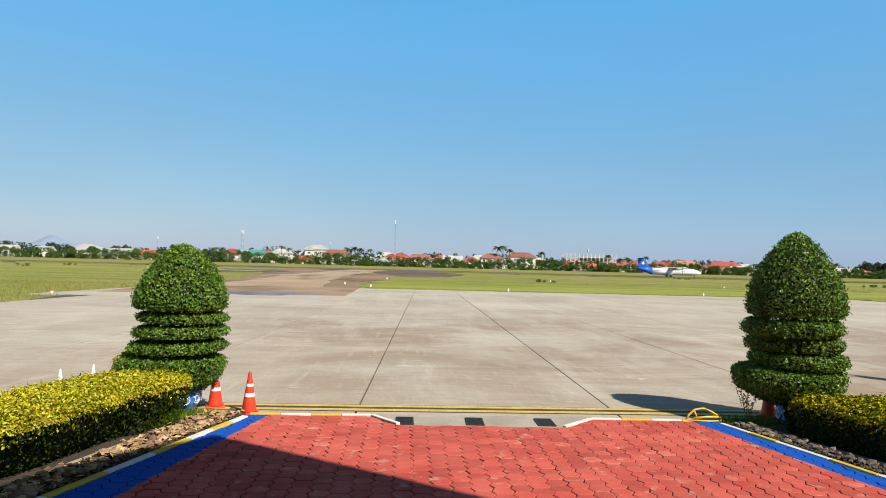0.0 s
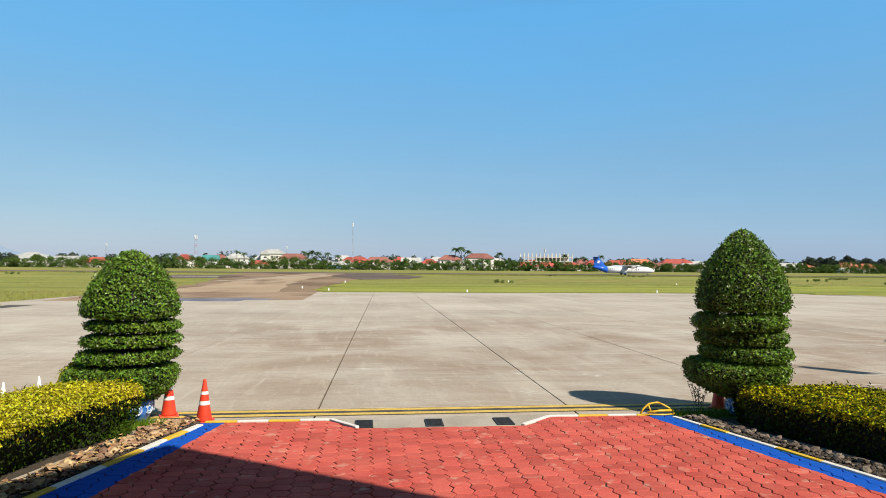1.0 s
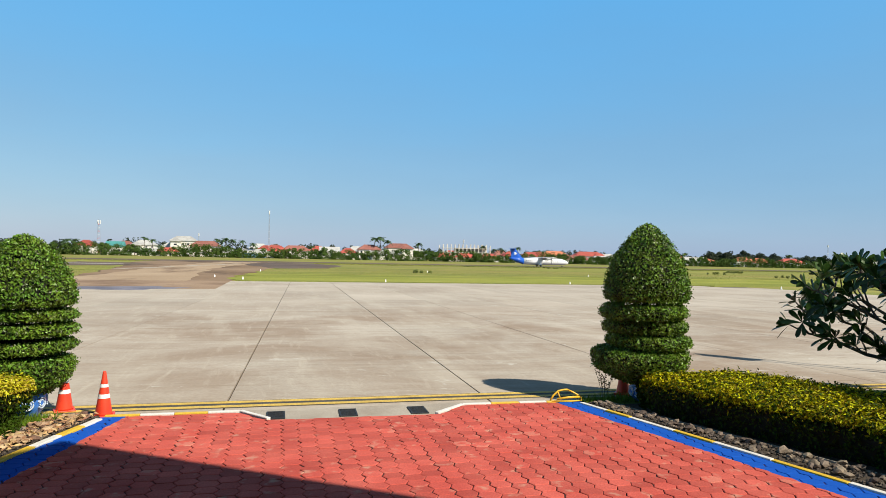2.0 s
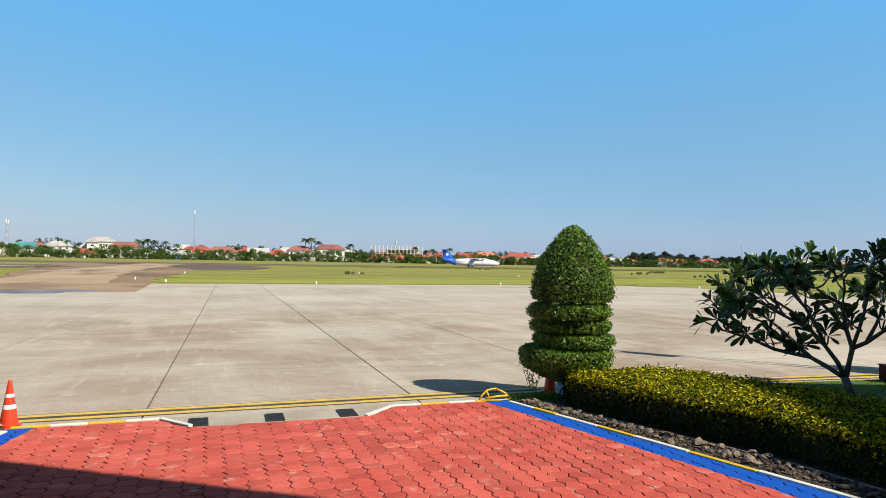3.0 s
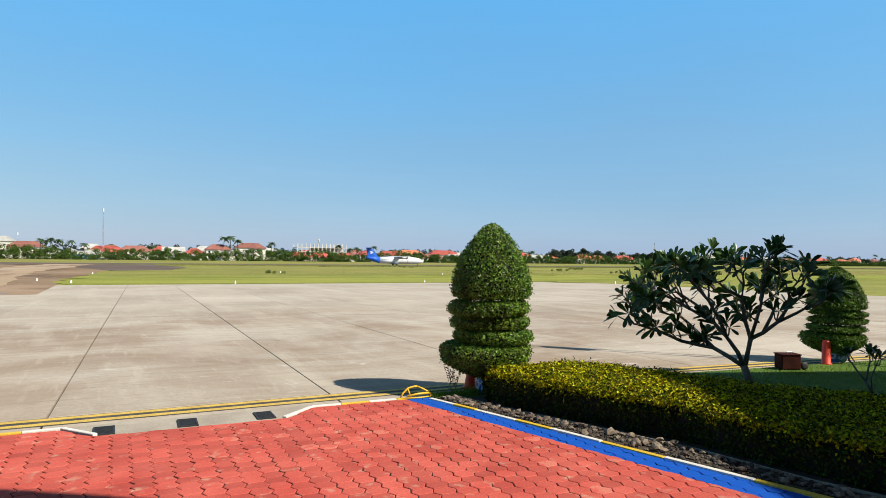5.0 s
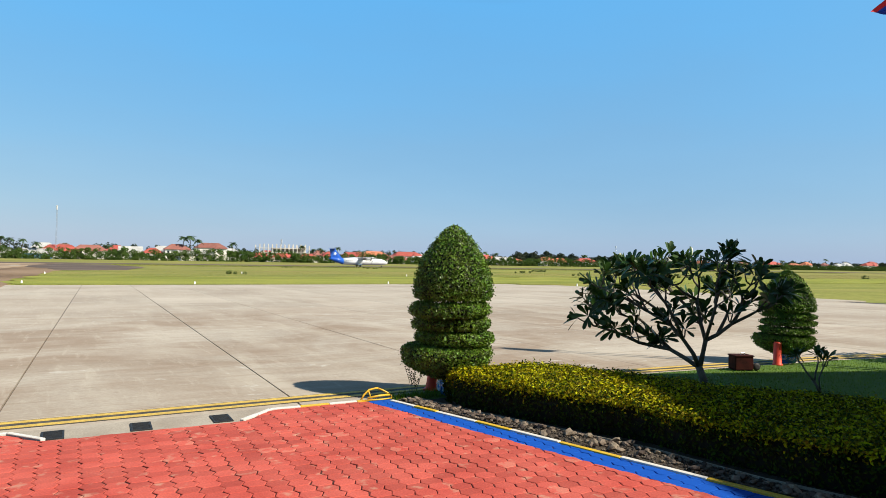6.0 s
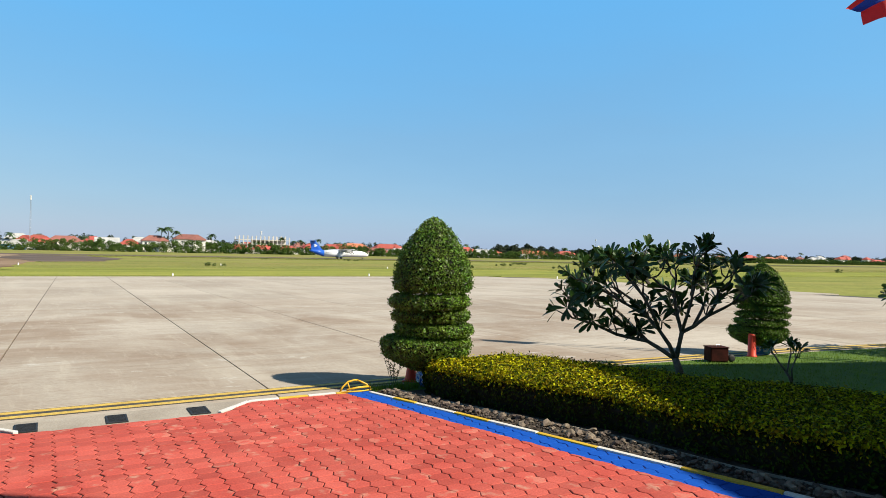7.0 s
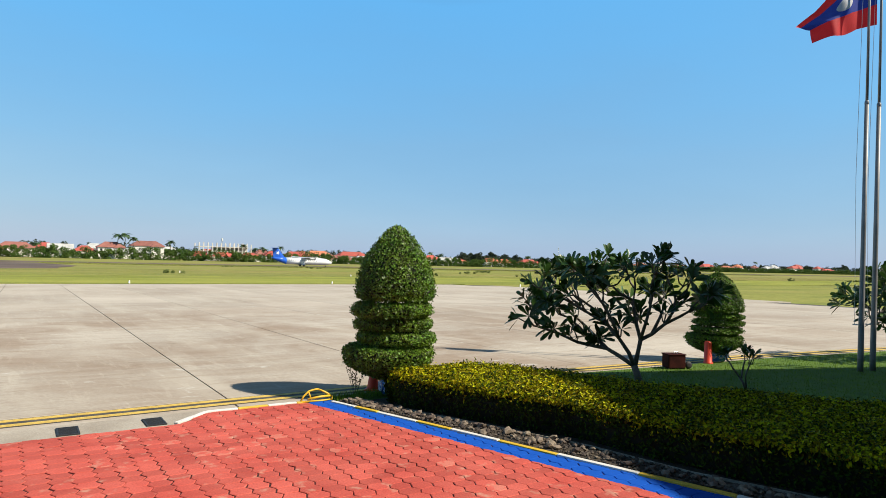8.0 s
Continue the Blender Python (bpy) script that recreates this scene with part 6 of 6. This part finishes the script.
n = 60000
gx, gy = rng.uniform(7.5, 34, n), rng.uniform(2.5, 10.2, n)
edge = np.interp(gx, [a for a, _ in LAWN_EDGE], [b for _, b in LAWN_EDGE])
keep = (gy < edge - 0.02) & (rng.random(n) < np.clip(22 / (gx + 6), 0.3, 1))
gx, gy = gx[keep], gy[keep]
blades("lawn_grass", gx, gy, np.full(len(gx), -0.012), 0.042, 0.007, GRASS_BLADE, "short bright green lawn grass")
gx, gy = rng.uniform(-4.6, -3.3, 2600), rng.uniform(9.6, 10.18, 2600)
keep = gx < -3.55 - 0.2 * (10.1 - gy)
blades("verge_grass", gx[keep], gy[keep], np.full(keep.sum(), -0.012), 0.10, 0.006, GRASS_BLADE, "grass tufts round the pot")
gx, gy = rng.uniform(4.75, 6.4, 900), rng.uniform(9.75, 10.22, 900)
blades("verge_grass", gx, gy, np.full(900, -0.012), 0.12, 0.006, GRASS_BLADE, "weedy grass at the kerb corner")
n = 150000
d = rng.random(n) ** 1.6
gx, gy = rng.uniform(-190, 330, n), 78.3 + d * 165
zz = np.array([land(y) for y in gy]) - 0.11
taxi_l = np.interp(gy, [78, 90, 120, 170, 215, 260], [-27, -25.5, -29, -36, -44, -42])
taxi_r = np.interp(gy, [78, 92, 110, 150, 200, 260], [-6, -6.8, -5.5, -2, 14, 2])
keep = (gx < taxi_l - 0.5) | (gx > taxi_r + 0.5)
keep &= ~((gy > 149) & (gy < 206) & (gx < -30) & (gx > -114))
gx, gy, zz = gx[keep], gy[keep], zz[keep]
near = (gx > -5) & (gy < 112.5)
near_few = near & (rng.random(len(gx)) < 0.35)
blades("mown_grass", gx[near_few], gy[near_few], zz[near_few] + 0.03, 0.10, 0.04, LIME_BLADE, "short yellow-green grass on the mown strip")
far = ~near
gx, gy, zz = gx[far], gy[far], zz[far]
few = gy < 170
gx, gy, zz = gx[few], gy[few], zz[few]
blades("field_grass", gx, gy, zz, 0.09, 0.06, FIELD_BLADE, "rough tall yellow-green airfield grass")
n = 9000
ex, ey = rng.uniform(-5.5, 58, n), 77.75 + np.abs(rng.normal(size=n)) * 0.35
blades("verge_grass", ex, ey, np.array([land(y) for y in ey]) - 0.06, 0.16, 0.03, LIME_BLADE, "ragged grass at the apron's edge")
n = 46000
sx, sy = rng.uniform(12, 420, n), rng.uniform(226, 251.5, n)
sx[: n // 5] = rng.uniform(-330, -46, n // 5)
blades("verge_grass", sx, sy, np.array([land(y) for y in sy]) - 0.11, 0.34, 0.10, FIELD_BLADE, "tall grass along the runway's edge")
n = 26000
gx, gy = rng.uniform(-70, -23, n), rng.uniform(33, 78, n)
keep = gx < np.interp(gy, [30, 36, 61, 78], [-22.4, -23, -27.8, -27.4]) - 0.1
zz = np.array([land(y) for y in gy[keep]]) - 0.11
blades("field_grass", gx[keep], gy[keep], zz, 0.20, 0.03, FIELD_BLADE, "rough tall yellow-green airfield grass")
# low dark shrubs in the field
cs, rs = [], []
for k in range(44):
    x, y = random.uniform(-160, 260), random.uniform(104, 235)
    if -50 < x < 20:
        continue
    for _ in range(5):
        cs.append((x + random.gauss(0, 1.6), y + random.gauss(0, 0.8), land(y) + random.uniform(0, 0.35)))
        rs.append(random.uniform(0.2, 0.45))
v, f = leaf_ball(cs, rs, 45, 0.34)
tagged(new("field_shrubs", mesh_of("field_shrubs", v.tolist(), f.tolist(), FIELD_SHRUB)), "low green shrubs scattered in the grass", "bushes", kind="stuff")

# ---- paving blocks, last ----
W1, W2, HD = 0.088, 0.137, 0.10


def block_mesh(s):
    """One interlocking block; its joints are tight in places and gape in others."""
    random.seed(s)
    top = [(-W1, -HD), (W1, -HD), (W2, 0), (W1, HD), (-W1, HD), (-W2, 0)]
    vs, fs = [], []
    gaps = [(random.choice((0.0015, 0.003, 0.006, 0.013)), random.choice((0.001, 0.0015, 0.004))) for _ in top]
    tx, ty = random.uniform(-0.018, 0.018), random.uniform(-0.018, 0.018)
    for inset, z in ((0.0, -0.035), (0.0, -0.005), (0.007, 0.0)):
        for (x, y), (gx, gy) in zip(top, gaps):
            px = x - math.copysign(gx + inset, x)
            py = y - math.copysign(gy + inset, y) if y else 0
            vs.append((px, py, z + tx * px + ty * py))
    for r in range(2):
        for k in range(6):
            fs.append((r * 6 + k, r * 6 + (k + 1) % 6, r * 6 + 6 + (k + 1) % 6, r * 6 + 6 + k))
    fs.append(tuple(range(12, 18)))
    return vs, fs


SHAPES = [block_mesh(s) for s in range(16)]
random.seed(3)


def front_edge(x):
    return float(np.interp(x, (-1.06, -0.64, 2.02, 2.60), (10.02, 9.49, 9.43, 9.98)))


MESHES = [mesh_of("paver", v, f, PAVER) for v, f in SHAPES]
jv, jf = [], []
count = 0
for i in range(-34, 50):
    for j in range(-40, 62):
        x, y = 0.6 + 0.225 * i, 2.2 + 0.2 * j + (0.1 if i % 2 else 0)
        sx = 0.11 if x < 0.7 else -0.11
        if y - 0.08 > front_edge(x) or not inside(PAVED, x + sx, min(y, front_edge(x + sx) - 0.04)) or y < -5.5:
            continue
        s = random.randrange(16)
        z = random.uniform(-0.003, 0.002) - (0.006 if random.random() < 0.03 else 0)
        if 5.9 < y < 8.3 and -0.2 < x < 5.0 and count < 300:
            count += 1
            ob = put(new("paver", MESHES[s]), paving)
            ob.location = (x, y, z)
        else:
            b = len(jv)
            jv += [(x + p, min(y + q, front_edge(x + p)), z + r) for p, q, r in SHAPES[s][0]]
            jf += [tuple(b + k for k in f) for f in SHAPES[s][1]]
ob = tagged(put(new("pavers", mesh_of("pavers", jv, jf, PAVER_JOINED)), paving), kind="stuff")
